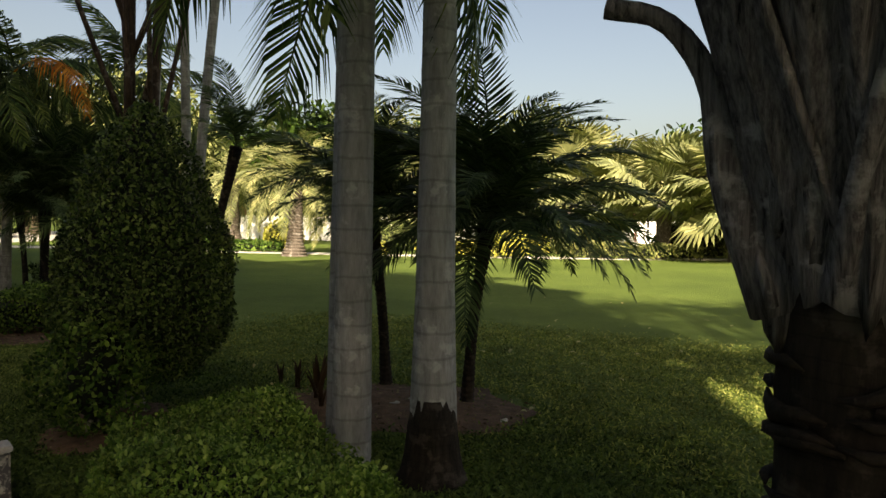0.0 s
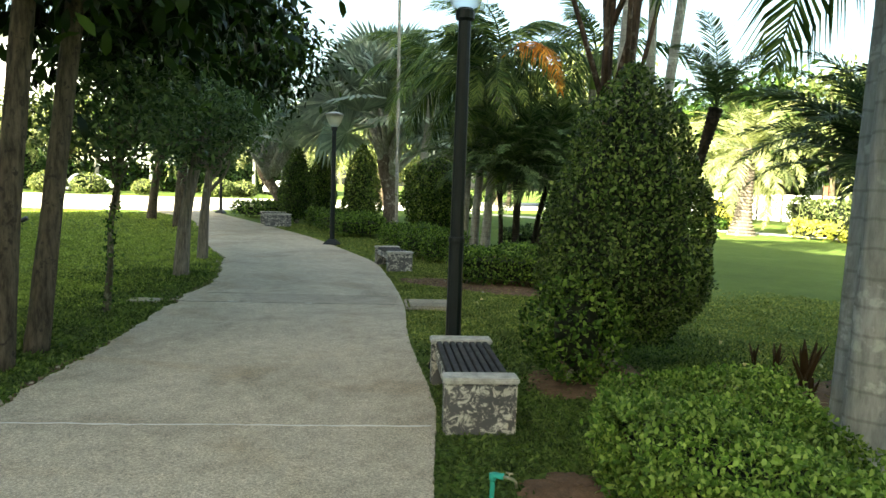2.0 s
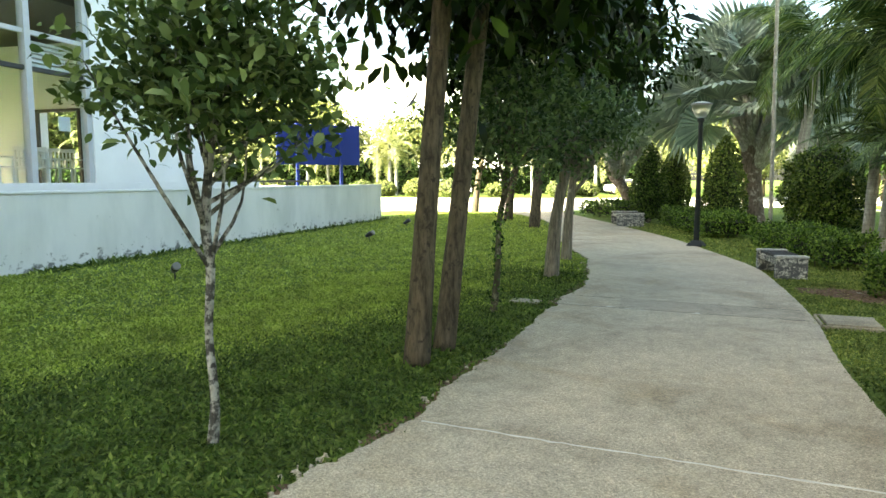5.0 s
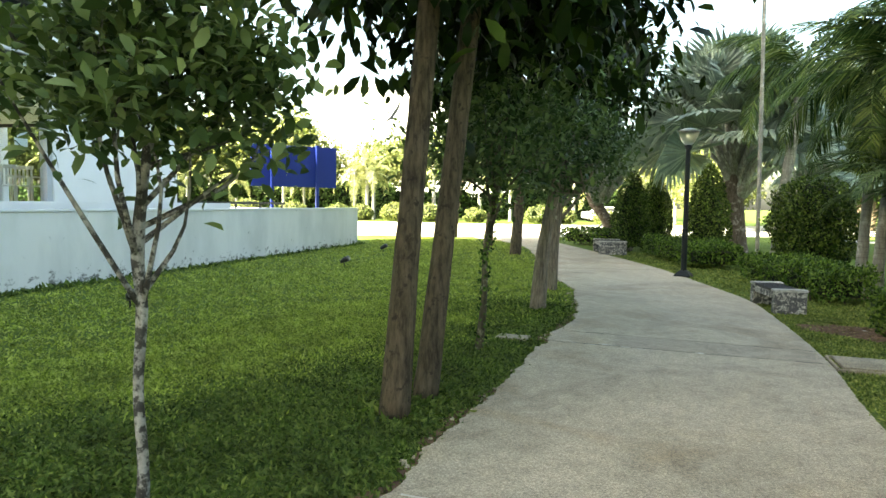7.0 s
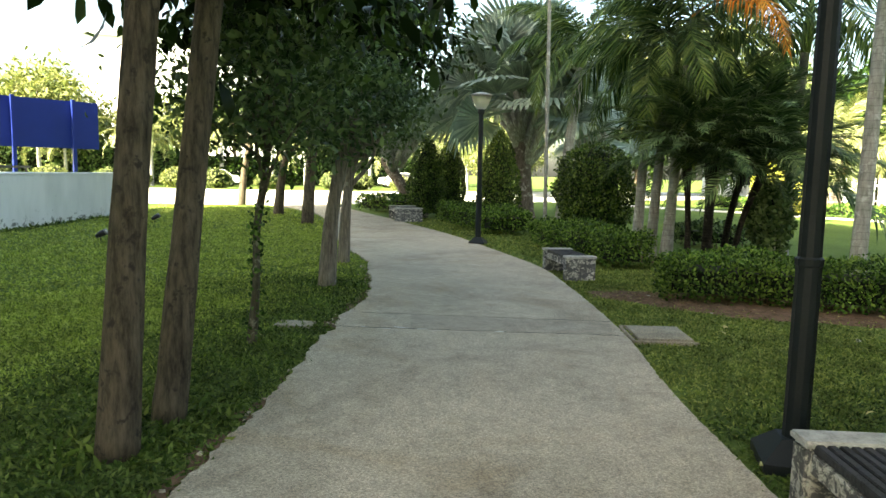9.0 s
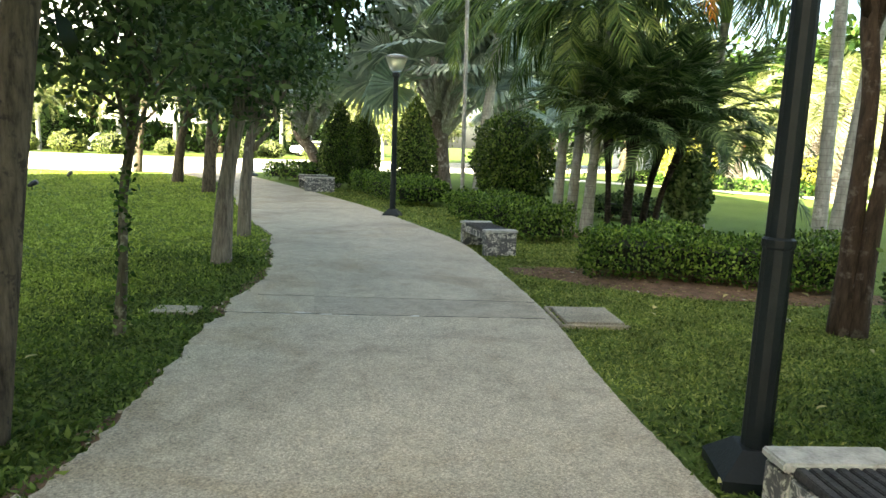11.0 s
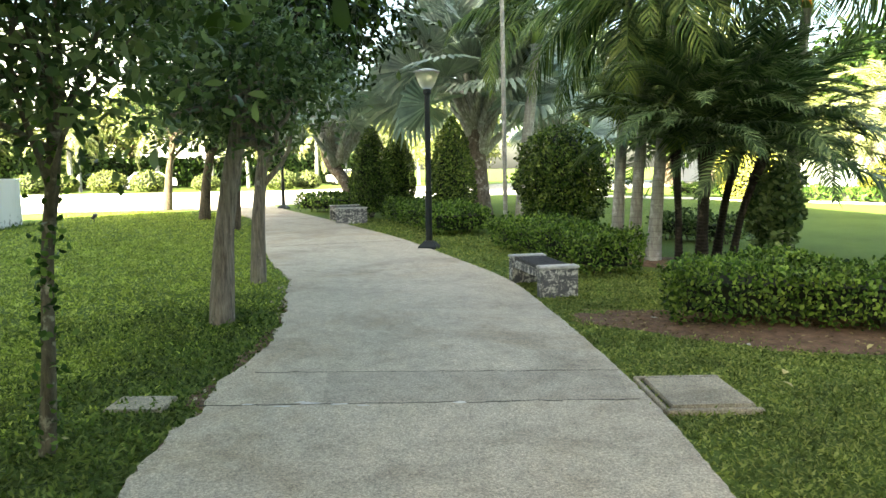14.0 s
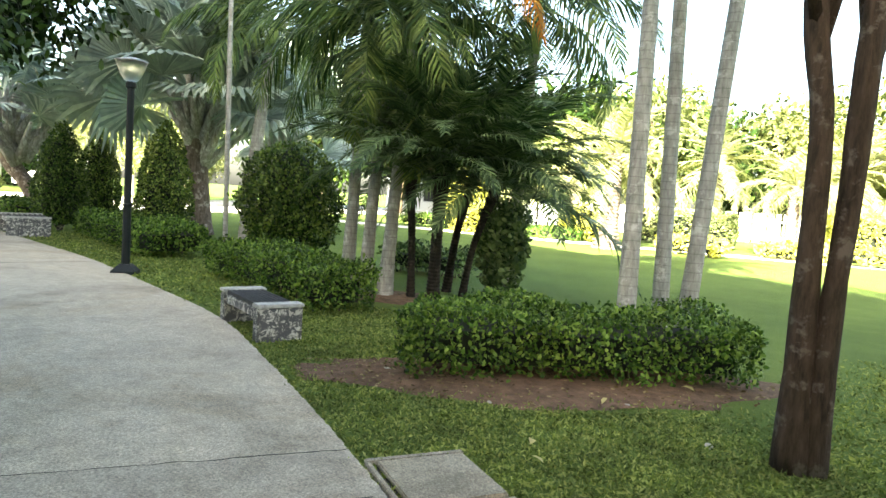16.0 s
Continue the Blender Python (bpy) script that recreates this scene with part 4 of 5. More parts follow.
def ringed_trunk(points, radii, ring, seg=14, depth=0.035, seed=0, n=None):
    """Palm trunk with a groove at every leaf scar."""
    rng = np.random.default_rng(seed)
    length = sum(np.linalg.norm(np.subtract(b, a)) for a, b in zip(points, points[1:]))
    count = n or max(6, int(length / ring))
    line = smooth_line(points, count * 4 + 1)
    R = np.interp(np.linspace(0, 1, len(line)), np.linspace(0, 1, len(radii)), radii)
    groove = np.tile([1 - depth, 1.0, 1.0 + depth * 0.4, 1.0], count + 1)[:len(line)]
    R = R * groove * (1 + rng.normal(size=len(line)) * 0.004)
    return tube(line, list(R), seg, 0.003, seed)


def crown(t, top, meshes, count, elev, seed, name="frond", scale=(0.85, 1.1), az0=0.0, arc=360.0, label="", twist=10):
    """Fronds round the top of a trunk: elev is the range of their first slope in degrees, oldest lowest."""
    rng = np.random.default_rng(seed)
    for k in range(count):
        f = k / max(count - 1, 1)
        e = elev[0] + (elev[1] - elev[0]) * f + rng.normal() * 5
        az = az0 + (k * 137.5 + rng.normal() * 10) % arc if arc >= 360 else az0 + arc * rng.random()
        s = rng.uniform(*scale)
        m = Matrix.Translation(top) @ pose(0, 0, -0.06 * (1 - f), rng.normal() * twist, -e, az) @ Matrix.Scale(s, 4)
        part(name, meshes[k % len(meshes)], t, label, m)


FOX = [frond_mesh("frond", M["frond"], 2.3, 1.8, 50, 0.68, 0.044, 1.0, 0.1, s) for s in (1, 2, 3)]
DATE = [frond_mesh("frond", M["date"], 1.55, 1.4, 54, 0.34, 0.026, 0.6, 0.3, s, rib=0.012) for s in (4, 5, 6)]
SUNNY = [frond_mesh("frond", M["sunlit_frond"], 3.2, 1.5, 44, 0.6, 0.05, 0.35, 0.2, s, rib=0.03) for s in (7, 8)]
DEAD = [frond_mesh("dead_frond", M["dead"], 2.8, 1.75, 52, 0.55, 0.034, 1.0, 0.0, 11, start=0.3)]
FAN = [fan_mesh("fan_leaf", M["blue_fan"], 1.75, 1.35, s, droop=0.2) for s in (1, 2, 3)]
FANSUN = [fan_mesh("fan_leaf", M["sunlit_frond"], 1.3, 1.25, s) for s in (4, 5)]


def palm(name, at, top, r, bark, ring, meshes, count, elev, label, seed, group="", shaft=0.0, bulge=1.0, mid=None, scale=(0.85, 1.1), depth=0.035):
    t = thing(name, (*at, 0), label, "palm tree", group)
    mid = mid or (top[0] * 0.45, top[1] * 0.45, top[2] * 0.5)
    V, F = ringed_trunk([(0, 0, -0.05), mid, top], [r * bulge, r * (1 + (bulge - 1) * 0.25), r, r * 0.95, r * 0.9, r * 0.85, r * 0.85], ring, 14, depth, seed)
    part("trunk", mesh_data("trunk", V, F, bark, True), t)
    if shaft:
        d = np.subtract(top, mid) / np.linalg.norm(np.subtract(top, mid))
        a = np.array(top)
        V, F = tube([a - d * 0.02, a + d * shaft * 0.3, a + d * shaft], [r * 1.0, r * 1.15, r * 0.5], 12)
        part("crownshaft", mesh_data("crownshaft", V, F, M["petiole"], True), t, "smooth yellow-green crownshaft")
        top = tuple(a + d * shaft * 0.9)
    crown(t, top, meshes, count, elev, seed, scale=scale)
    return t


# grey palms at the start of the walk
palm("grey_palm", (-0.9, 4.83), (0.02, 0.06, 6.6), 0.115, M["ringbark"], 0.15, FOX, 10, (-25, 60), "tall grey ringed palm beside the lime shrub", 21, "grey palms", 0.8, 1.15, depth=0.009)
palm("grey_palm", (-1.065, 5.1), (0.03, 0.05, 3.45), 0.095, M["ringbark"], 0.17, FOX, 13, (-20, 65), "slimmer grey palm close behind another", 22, "grey palms", 0.5, 1.1, depth=0.009)
swollen = palm("grey_palm", (-0.33, 4.66), (-0.02, 0.2, 6.9), 0.108, M["ringbark"], 0.15, FOX, 10, (-25, 60), "grey ringed palm with dark swollen foot", 23, "grey palms", 0.8, 1.5, depth=0.009)
V, F = tube([(0, 0, -0.03), (0, 0, 0.05), (0, 0, 0.16), (0, 0, 0.34), (0, 0, 0.5)], [0.25, 0.2, 0.175, 0.155, 0.13], 18, 0.05, 3)
part("root_mass", mesh_data("root_mass", V, F, M["darkbark"], True), swollen, "dark fibrous root mass")


def date_palm(at, top, label, seed, count=46, scale=(0.8, 1.05), r=0.06, low=-8):
    t = thing("pygmy_date_palm", (*at, 0), label, "palm tree", "pygmy date palms")
    V, F = ringed_trunk([(0, 0, -0.05), (top[0] * 0.35, top[1] * 0.35, top[2] * 0.5), top], [r * 1.35, r, r * 0.95, r * 1.1, r * 1.7], 0.045, 10, 0.12, seed)
    part("trunk", mesh_data("trunk", V, F, M["darkbark"], True), t)
    crown(t, (top[0], top[1], top[2] + 0.05), DATE, count, (low, 80), seed, scale=scale)
    return t


date_palm((-1.2, 6.85), (-0.16, -0.05, 1.6), "leaning pygmy date palm with dark thin trunk", 31, 34, (0.75, 1.0), 0.05, low=14)
date_palm((-0.37, 6.4), (0.15, 0.03, 1.5), "pygmy date palm with wide feathery dark crown", 32, 58, (0.85, 1.18), 0.05, low=0)
date_palm((-3.3, 7.12), (0.36, 0.12, 2.3), "thin leaning dark palm behind the clipped bush", 37, 11, (0.55, 0.75), 0.04, low=25)
date_palm((-9.0, 11.2), (-0.08, -0.05, 1.6), "dark pygmy date palm behind the hedge", 33, 26, (1.05, 1.35), 0.05, low=14)
date_palm((-8.72, 11.3), (0.02, 0.0, 1.7), "reddish-trunked pygmy date palm in a cluster", 34, 30, (1.15, 1.5), 0.08, low=22)
date_palm((-8.45, 11.6), (0.26, 0.3, 1.5), "leaning pygmy date palm in a cluster", 35, 34, (1.2, 1.65), 0.05, low=4)
date_palm((-9.0, 12.2), (0.25, 0.3, 1.9), "pygmy date palm at the back of the cluster", 36, 26, (1.1, 1.5), low=22)

# three slim palms rising from the hedge
for k, (x, y, tx, ty, r) in enumerate(((-5.9, 10.15, -0.1, 0.6, 0.085), (-5.72, 11.0, -0.1, 0.1, 0.08), (-5.4, 10.42, 0.25, 0.4, 0.08))):
    palm("slim_palm", (x, y), (tx * 2, ty * 1.2, 6.8 + 0.4 * k), r, M["slimbark"], 0.11, FOX, 9, (-25, 60), "slim pale ringed palm rising from the hedge", 51 + k, "slim palms", 0.6, 1.2, depth=0.02)

# ringed palms with green crownshafts, one with a dying orange frond
for k, (x, y, h, tx) in enumerate(((-10.0, 11.1, 3.1, 0.05), (-9.7, 11.1, 2.7, 0.1), (-9.33, 11.05, 3.3, 0.15), (-8.3, 12.9, 3.6, 0.1))):
    p = palm("ringed_palm", (x, y), (tx, 0.1, h), 0.085, M["slimbark"], 0.08, FOX, 13, (-35, 65), "ringed palm with yellow-green crownshaft and drooping fronds", 61 + k, "ringed palms", 0.85, 1.5, scale=(0.8, 1.05))
    if k == 2:
        part("dead_frond", DEAD[0], p, "orange dying frond", Matrix.Translation((tx, 0.1, h + 0.75)) @ pose(0, 0, 0, 0, -14, -22))

# pale palms farther in
palm("royal_palm", (-15.74, 14.92), (0.26, 0.32, 4.4), 0.15, M["slimbark"], 0.12, FOX, 14, (-18, 66), "leaning pale royal palm with hanging fronds", 71, shaft=0.7, scale=(1.1, 1.4))
palm("slender_palm", (-13.6, 12.3), (-0.1, -0.1, 8.5), 0.045, M["slimbark"], 0.15, FOX, 9, (-30, 50), "very slender pale palm", 72, shaft=0.8)


def silver_palm(at, top, label, seed, count=24, scale=(0.9, 1.2), r=0.3):
    t = thing("silver_fan_palm", (*at, 0), label, "palm tree", "silver fan palms")
    neck = (top[0] * 0.8, top[1] * 0.8, top[2] * 0.55)
    V, F = tube(smooth_line([(0, 0, -0.05), (top[0] * 0.3, top[1] * 0.3, top[2] * 0.3), neck, top], 20), [r, r * 0.75, r * 0.8, r * 1.1, r * 0.5], 14, 0.06, seed)
    part("trunk", mesh_data("trunk", V, F, M["bootbark"], True), t)
    rng = np.random.default_rng(seed)
    for k in range(40):
        f = rng.uniform(0.5, 0.97)
        c = np.array(top) * f
        az = k * 137.5
        V, F = tube([(0, 0, 0), (0.22, 0, 0.3), (0.62, 0, 0.85)], [0.16, 0.1, 0.04], 6)
        part("leaf_base", mesh_data("leaf_base", V, F, M["boot"], True), t, "", Matrix.Translation(c) @ pose(0, 0, 0, 0, rng.uniform(-10, 15), az) @ Matrix.Translation((r * 0.4, 0, 0)) @ Matrix.Scale(rng.uniform(0.9, 1.35), 4))
    crown(t, top, FAN, count, (-14, 82), seed, "fan_leaf", scale, twist=42)
    return t


silver_palm((-18.5, 16.2), (-0.16, -0.2, 3.6), "large silver-blue fan palm with stubbly trunk", 81, 58, (0.95, 1.22))
silver_palm((-23.6, 14.9), (-1.0, -0.5, 3.1), "leaning silver-blue fan palm farther off", 82, 28, (0.75, 1.0), 0.26)
silver_palm((-19.6, 20.2), (0.1, 0.2, 3.3), "silver-blue fan palm behind the pale royal palm", 83, 30, (0.9, 1.15), 0.3)

# big trunk with husks close to the start
big = thing("big_palm", (1.2, 2.56, 0), "massive palm trunk with peeling grey leaf bases above rough dark bark", "palm tree", rz=0)
rngb = np.random.default_rng(90)
line = [(0, 0, -0.05), (0, 0, 0.6), (0, 0, 1.2), (0, 0, 1.9)]
V, F = tube(smooth_line(line, 40), [0.25, 0.215, 0.21, 0.215, 0.2], 28, 0.035, 90)
part("trunk", mesh_data("trunk", V, F, M["darkbark"], True), big, "rough dark fibrous trunk")
for k in range(90):
    z = rngb.uniform(0.05, 1.3)
    a = rngb.uniform(0, 2 * math.pi)
    V, F = tube([(-0.12, -0.012, 0), (-0.06, 0.006, 0.01), (0.0, 0.012, 0.0), (0.06, 0.006, -0.01), (0.12, -0.012, 0.0)], [0.006, 0.016, 0.02, 0.016, 0.005], 6, 0.1, k)
    part("bark_ridge", mesh_data("bark_ridge", V, F, M["darkbark"], True), big, "", pose(0.215 * math.cos(a), 0.215 * math.sin(a), z, 0, rngb.normal() * 6, math.degrees(a) - 90))
for k in range(18):
    a = 137.5 * k
    z0 = 1.28 + 0.03 * k
    hr = np.random.default_rng(900 + k)
    n, mseg = 22, 13
    rag = hr.normal(size=mseg) * 0.035
    V, F = [], []
    for i in range(n):
        f = i / (n - 1)
        rad = 0.21 + 0.003 * k + 0.4 * f ** 1.2
        half = 0.17 * (1 - f) ** 0.7 + 0.045
        for j in range(mseg):
            u = (j / (mseg - 1) - 0.5) * 2
            ridge = 0.018 * math.sin(11 * u + 2 * k + 1.5 * math.sin(4 * f)) + 0.006 * math.sin(23 * u + k)
            V.append((rad - 0.06 * u * u * (1 - 0.5 * f) + ridge, half * u + 0.02 * math.sin(6 * f + k), z0 + 1.25 * f + (rag[j] - 0.1 * (1 - abs(u)) + 0.05 * abs(u)) * (1 - f) ** 3))
    for i in range(n - 1):
        for j in range(mseg - 1):
            F.append([i * mseg + j, i * mseg + j + 1, (i + 1) * mseg + j + 1, (i + 1) * mseg + j])
    h = part("husk", mesh_data("husk", V, F, M["husk"], True), big, "grey peeling leaf base", pose(0, 0, 0, 0, 0, a))
    so = h.modifiers.new("thickness", "SOLIDIFY")
    so.thickness = 0.022
V, F = tube(smooth_line([(0.2, 0, 1.35), (0.34, 0, 1.7), (0.4, 0, 1.95), (0.52, 0, 2.12), (0.68, 0, 2.17)], 16), [0.09, 0.06, 0.035, 0.028, 0.03], 10)
part("cut_stalk", mesh_data("cut_stalk", V, F, M["husk"], True), big, "sawn-off curved leaf stalk", pose(0, 0, 0, 0, 0, 172))
crown(big, (0, 0, 3.2), FAN, 12, (5, 75), 91, "fan_leaf", (0.8, 1.0))

# clipped bushes
topiary("clipped_bush", (-2.87, 5.58), [(0.34, 0.3), (0.58, 0.53), (0.67, 0.82), (0.65, 1.1), (0.54, 1.55), (0.37, 1.98), (0.17, 2.31), (0.03, 2.45)],
        "tall egg-shaped clipped bush of small dark leaves", "bush", M["topiary"], 101, 0.037, 3200, 0.4)
topiary("small_shrub", (-2.85, 4.95), [(0.15, 0.06), (0.34, 0.2), (0.38, 0.45), (0.25, 0.7), (0.06, 0.85)], "loose low shrub at the foot of the clipped bush", "shrub", M["hedge"], 102, 0.045, 1300, 0.1, core=0.2, stems=2)
topiary("clipped_bush", (-12.3, 12.5), [(0.4, 0.3), (0.7, 0.6), (0.78, 1.05), (0.7, 1.6), (0.45, 1.98), (0.1, 2.14)], "rounded clipped bush rising from a hedge", "bush", M["cone_leaf"], 103, 0.07, 1300, 0.4, core=0.25, lump=2.4)
for k, (x, y, r, h) in enumerate(((-20.3, 13.45, 0.58, 2.6), (-21.7, 15.4, 0.54, 2.65), (-16.9, 13.65, 0.56, 2.65))):
    topiary("clipped_cone", (x, y), [(r * 0.75, 0.2), (r, 0.6), (r * 0.96, h * 0.45), (r * 0.66, h * 0.75), (0.05, h)], "dark green clipped conical bush", "bush", M["cone_leaf"], 104 + k, 0.065, 1100, 0.2, "clipped cones")
topiary("leafy_column", (-8.1, 12.1), [(0.08, 0.05), (0.18, 0.3), (0.28, 0.7), (0.28, 1.0), (0.18, 1.28), (0.05, 1.38)], "upright shrub of large glossy dark leaves", "shrub", M["obovate"], 108, 0.1, 1100, 0.2, core=0.22, lump=1.4)

# hedges
hedge("low_hedge", [(-6.95, 7.65), (-4.62, 9.2), (-5.1, 9.95), (-7.35, 8.55)], 0.5, "long low clipped hedge on bare soil", "hedge", M["hedge"], 111, 0.045, 1700, "clipped hedges")
hedge("low_hedge", [(-9.0, 9.2), (-8.65, 9.8), (-11.7, 11.75), (-12.2, 10.6)], 0.5, "low clipped hedge behind the bench", "hedge", M["hedge"], 112, 0.05, 1300, "clipped hedges")
hedge("low_hedge", [(-14.3, 11.1), (-13.9, 12.2), (-18.2, 14.6), (-18.8, 12.9)], 0.52, "dark low hedge along the path", "hedge", M["hedge"], 113, 0.06, 800, "clipped hedges")
hedge("low_hedge", [(-22.2, 13.4), (-21.8, 14.3), (-24.1, 15.0), (-24.4, 13.1)], 0.55, "square low hedge near the road", "hedge", M["hedge"], 114, 0.09, 360, "clipped hedges")
hedge("lime_shrub", [(-2.12, 4.1), (-1.2, 3.0), (-0.3, 3.5), (-1.45, 4.95)], 0.37, "bright lime-green low shrub bed", "shrub", M["lime"], 115, 0.029, 6200)
hedge("low_hedge", [(-11.1, 13.6), (-9.6, 13.6), (-9.6, 14.3), (-11.1, 14.3)], 0.45, "loose shrub row behind the palm cluster", "hedge", M["greyleaf"], 116, 0.07, 500, "clipped hedges")

# maroon blades near the pygmy palms
for k, (x, y, s) in enumerate(((-1.62, 6.15, 1.0), (-1.35, 6.3, 0.7), (-1.95, 6.5, 0.6), (-1.5, 5.9, 0.45), (-2.2, 6.7, 0.4))):
    t = thing("bromeliad", (x, y, 0), "stiff dark maroon strap-leaved plant", "plant", "maroon plants", 40 * k)
    rng = np.random.default_rng(120 + k)
    for j in range(9):
        L = s * rng.uniform(0.25, 0.48)
        n = 6
        f = np.linspace(0, 1, n)
        out = rng.uniform(0.12, 0.55)
        c = np.c_[out * L * f ** 1.4, np.zeros(n), L * f]
        w = 0.035 * s * (1 - f) ** 0.5 + 0.004
        V = np.vstack([c + np.c_[np.zeros(n), w, np.zeros(n)], c - np.c_[w * 0.3, np.zeros(n), np.zeros(n)], c - np.c_[np.zeros(n), w, np.zeros(n)]])
        F = [[i, i + 1, n + i + 1, n + i] for i in range(n - 1)] + [[n + i, n + i + 1, 2 * n + i + 1, 2 * n + i] for i in range(n - 1)]
        part("blade", mesh_data("blade", V, F, M["redleaf"]), t, "", pose(0, 0, 0, 0, 0, 40 * j + rng.normal() * 12))


def rock(at, r, seed, label):
    rng = np.random.default_rng(seed)
    bm = bmesh.new()
    bmesh.ops.create_icosphere(bm, subdivisions=2, radius=1.0)
    for v in bm.verts:
        v.co *= 0.8 + 0.35 * noise.noise(v.co * 1.3 + Vector((seed, 0, 0)))
        v.co = Vector((v.co.x * r, v.co.y * r * 0.7, v.co.z * r * 0.5 + r * 0.2))
    me = bpy.data.meshes.new("rock")
    bm.to_mesh(me)
    bm.free()
    me.materials.append(M["stone"])
    ob = new("rock", me)
    ob.matrix_basis = pose(*at, 0, 0, 0, rng.uniform(0, 360))
    return tagged(ob, label, "rock", "loose stones")


for k, (x, y, r) in enumerate(((-0.93, 6.15, 0.07), (-0.8, 6.3, 0.09), (-0.62, 6.2, 0.08), (-0.72, 5.95, 0.05), (-7.2, 7.85, 0.045), (-4.8, 7.68, 0.04), (-6.2, 7.6, 0.03), (-5.4, 8.2, 0.03), (0.0, 5.9, 0.05))):
    rock((x, y), r, k + 3, "small pale loose stone")


# ---- broadleaf trees ----
def tree(name, at, trunk, radii, centre, spread, label, seed, leaf, lmat, bmat, clusters=60, per=36, hang=0.6, group="", limbs=9, csize=0.32, aspect=0.42, shell=0.55):
    """Trunk through the points of trunk, limbs to clusters inside an ellipsoid, and leaves round each cluster."""
    rng = np.random.default_rng(seed)
    t = thing(name, (*at, 0), label, "tree", group)
    line = smooth_line(trunk, 26)
    V, F = tube(line, radii, 12, 0.05, seed)
    d = unit(rng.normal(size=(clusters, 3)))
    C = np.array(centre) + d * np.array(spread) * (rng.uniform(shell, 1, (clusters, 1)))
    pieces = []
    for k in range(min(limbs, clusters)):
        s = line[int(len(line) * rng.uniform(0.6, 0.98))]
        mid = s * 0.45 + C[k] * 0.55 + rng.normal(size=3) * 0.08
        r0 = radii[-1] * 0.75
        pieces.append(tube(smooth_line([s, mid, C[k]], 7), [r0, r0 * 0.55, r0 * 0.2], 6, 0.06, seed + k))
    part("trunk", mesh_data("trunk", *join((V, F)), bmat, True), t)
    if name == "far_tree":
        part("branching", mesh_data("branching", *join(*pieces), bmat, True), t)
    else:
        for v, f in pieces:
            part("limb", mesh_data("limb", v, f, bmat, True), t)
    n = clusters * per
    base = np.repeat(C, per, axis=0) + rng.normal(size=(n, 3)) * csize * np.array([1, 1, 0.8])
    D = unit(rng.normal(size=(n, 3)) + np.array([0, 0, -hang]) + unit(base - np.array(centre)) * 0.4)
    N = unit(rng.normal(size=(n, 3)) * 0.6 + np.array([0, 0, 1.0]))
    L = leaf * rng.uniform(0.6, 1.3, n)
    part("crown", mesh_data("crown", *leaves(base, D, N, L, L * aspect), lmat), t)
    return t


tree("young_tree", (-4.46, 0.34), [(0, 0, -0.05), (0.01, 0.02, 0.25), (-0.03, 0.0, 0.6), (-0.02, 0.02, 0.95), (-0.08, 0.0, 1.22), (-0.02, 0.05, 1.65)], [0.036, 0.024, 0.022, 0.024, 0.028, 0.018], (-0.05, 0.08, 1.98), (0.66, 0.66, 0.52),
     "young broad-leaved tree with mottled slim trunk on the lawn", 201, 0.078, M["obovate"], M["mottle"], 105, 44, -0.6, limbs=15, csize=0.1, aspect=0.5, shell=0.25)
tree("leaning_tree", (-5.67, 1.79), [(0, 0, -0.05), (-0.05, 0.1, 1.2), (-0.15, 0.28, 3.1), (-0.2, 0.35, 4.2)], [0.105, 0.082, 0.072, 0.06], (-0.3, 0.5, 4.3), (1.7, 1.7, 1.6),
     "leaning brown-trunked tree with large hanging leaves", 202, 0.2, M["tree"], M["brownbark"], 120, 66, 1.1, "tall lawn trees", 14, 0.34)
tree("leaning_tree", (-6.03, 2.12), [(0, 0, -0.05), (-0.08, 0.16, 1.2), (-0.2, 0.42, 3.2), (-0.25, 0.5, 4.2)], [0.095, 0.078, 0.072, 0.06], (-1.2, 1.2, 4.3), (1.9, 1.7, 1.6),
     "second leaning brown trunk under dark hanging leaves", 203, 0.2, M["tree"], M["brownbark"], 125, 66, 1.1, "tall lawn trees", 14, 0.34)
tree("path_tree", (-9.7, 4.85), [(0, 0, -0.05), (-0.05, 0.1, 0.9), (0.05, 0.22, 1.7), (0.1, 0.3, 2.1)], [0.12, 0.085, 0.08, 0.06], (0.05, 0.25, 2.2), (0.85, 0.85, 0.62),
     "tree with fissured grey trunk and dense round crown by the path", 204, 0.085, M["obovate"], M["fissured"], 90, 70, -0.3, "path trees", 14, 0.2)
tree("path_tree", (-11.62, 6.06), [(0, 0, -0.05), (0, 0.05, 0.9), (0.05, 0.15, 1.8)], [0.1, 0.075, 0.06], (0.0, 0.1, 2.3), (0.8, 0.8, 0.7),
     "small thin tree close to the path edge", 205, 0.09, M["obovate"], M["fissured"], 50, 50, -0.2, "path trees", 10, 0.22)
tree("climber_tree", (-7.48, 3.11), [(0, 0, -0.05), (0.02, 0.04, 0.5), (-0.06, 0.08, 0.95), (0.04, 0.12, 1.4), (0.02, 0.15, 1.75)], [0.045, 0.032, 0.03, 0.034, 0.026], (0.1, 0.12, 2.1), (0.8, 0.8, 0.5),
     "thin stem wrapped in small climbing leaves", 206, 0.085, M["obovate"], M["mossbark"], 70, 52, -0.2, "", 12, 0.2)
vine = thing("climbing_vine", (-7.48, 3.11, 0), "small leaves climbing a thin stem", "vine")
rng = np.random.default_rng(207)
z = rng.uniform(0.05, 1.7, 330)
P = np.c_[np.interp(z, [0, 0.5, 0.95, 1.4, 1.75], [0, 0.02, -0.06, 0.04, 0.02]), np.interp(z, [0, 0.5, 0.95, 1.4, 1.75], [0, 0.04, 0.08, 0.12, 0.15]), z] + rng.normal(size=(330, 3)) * 0.035
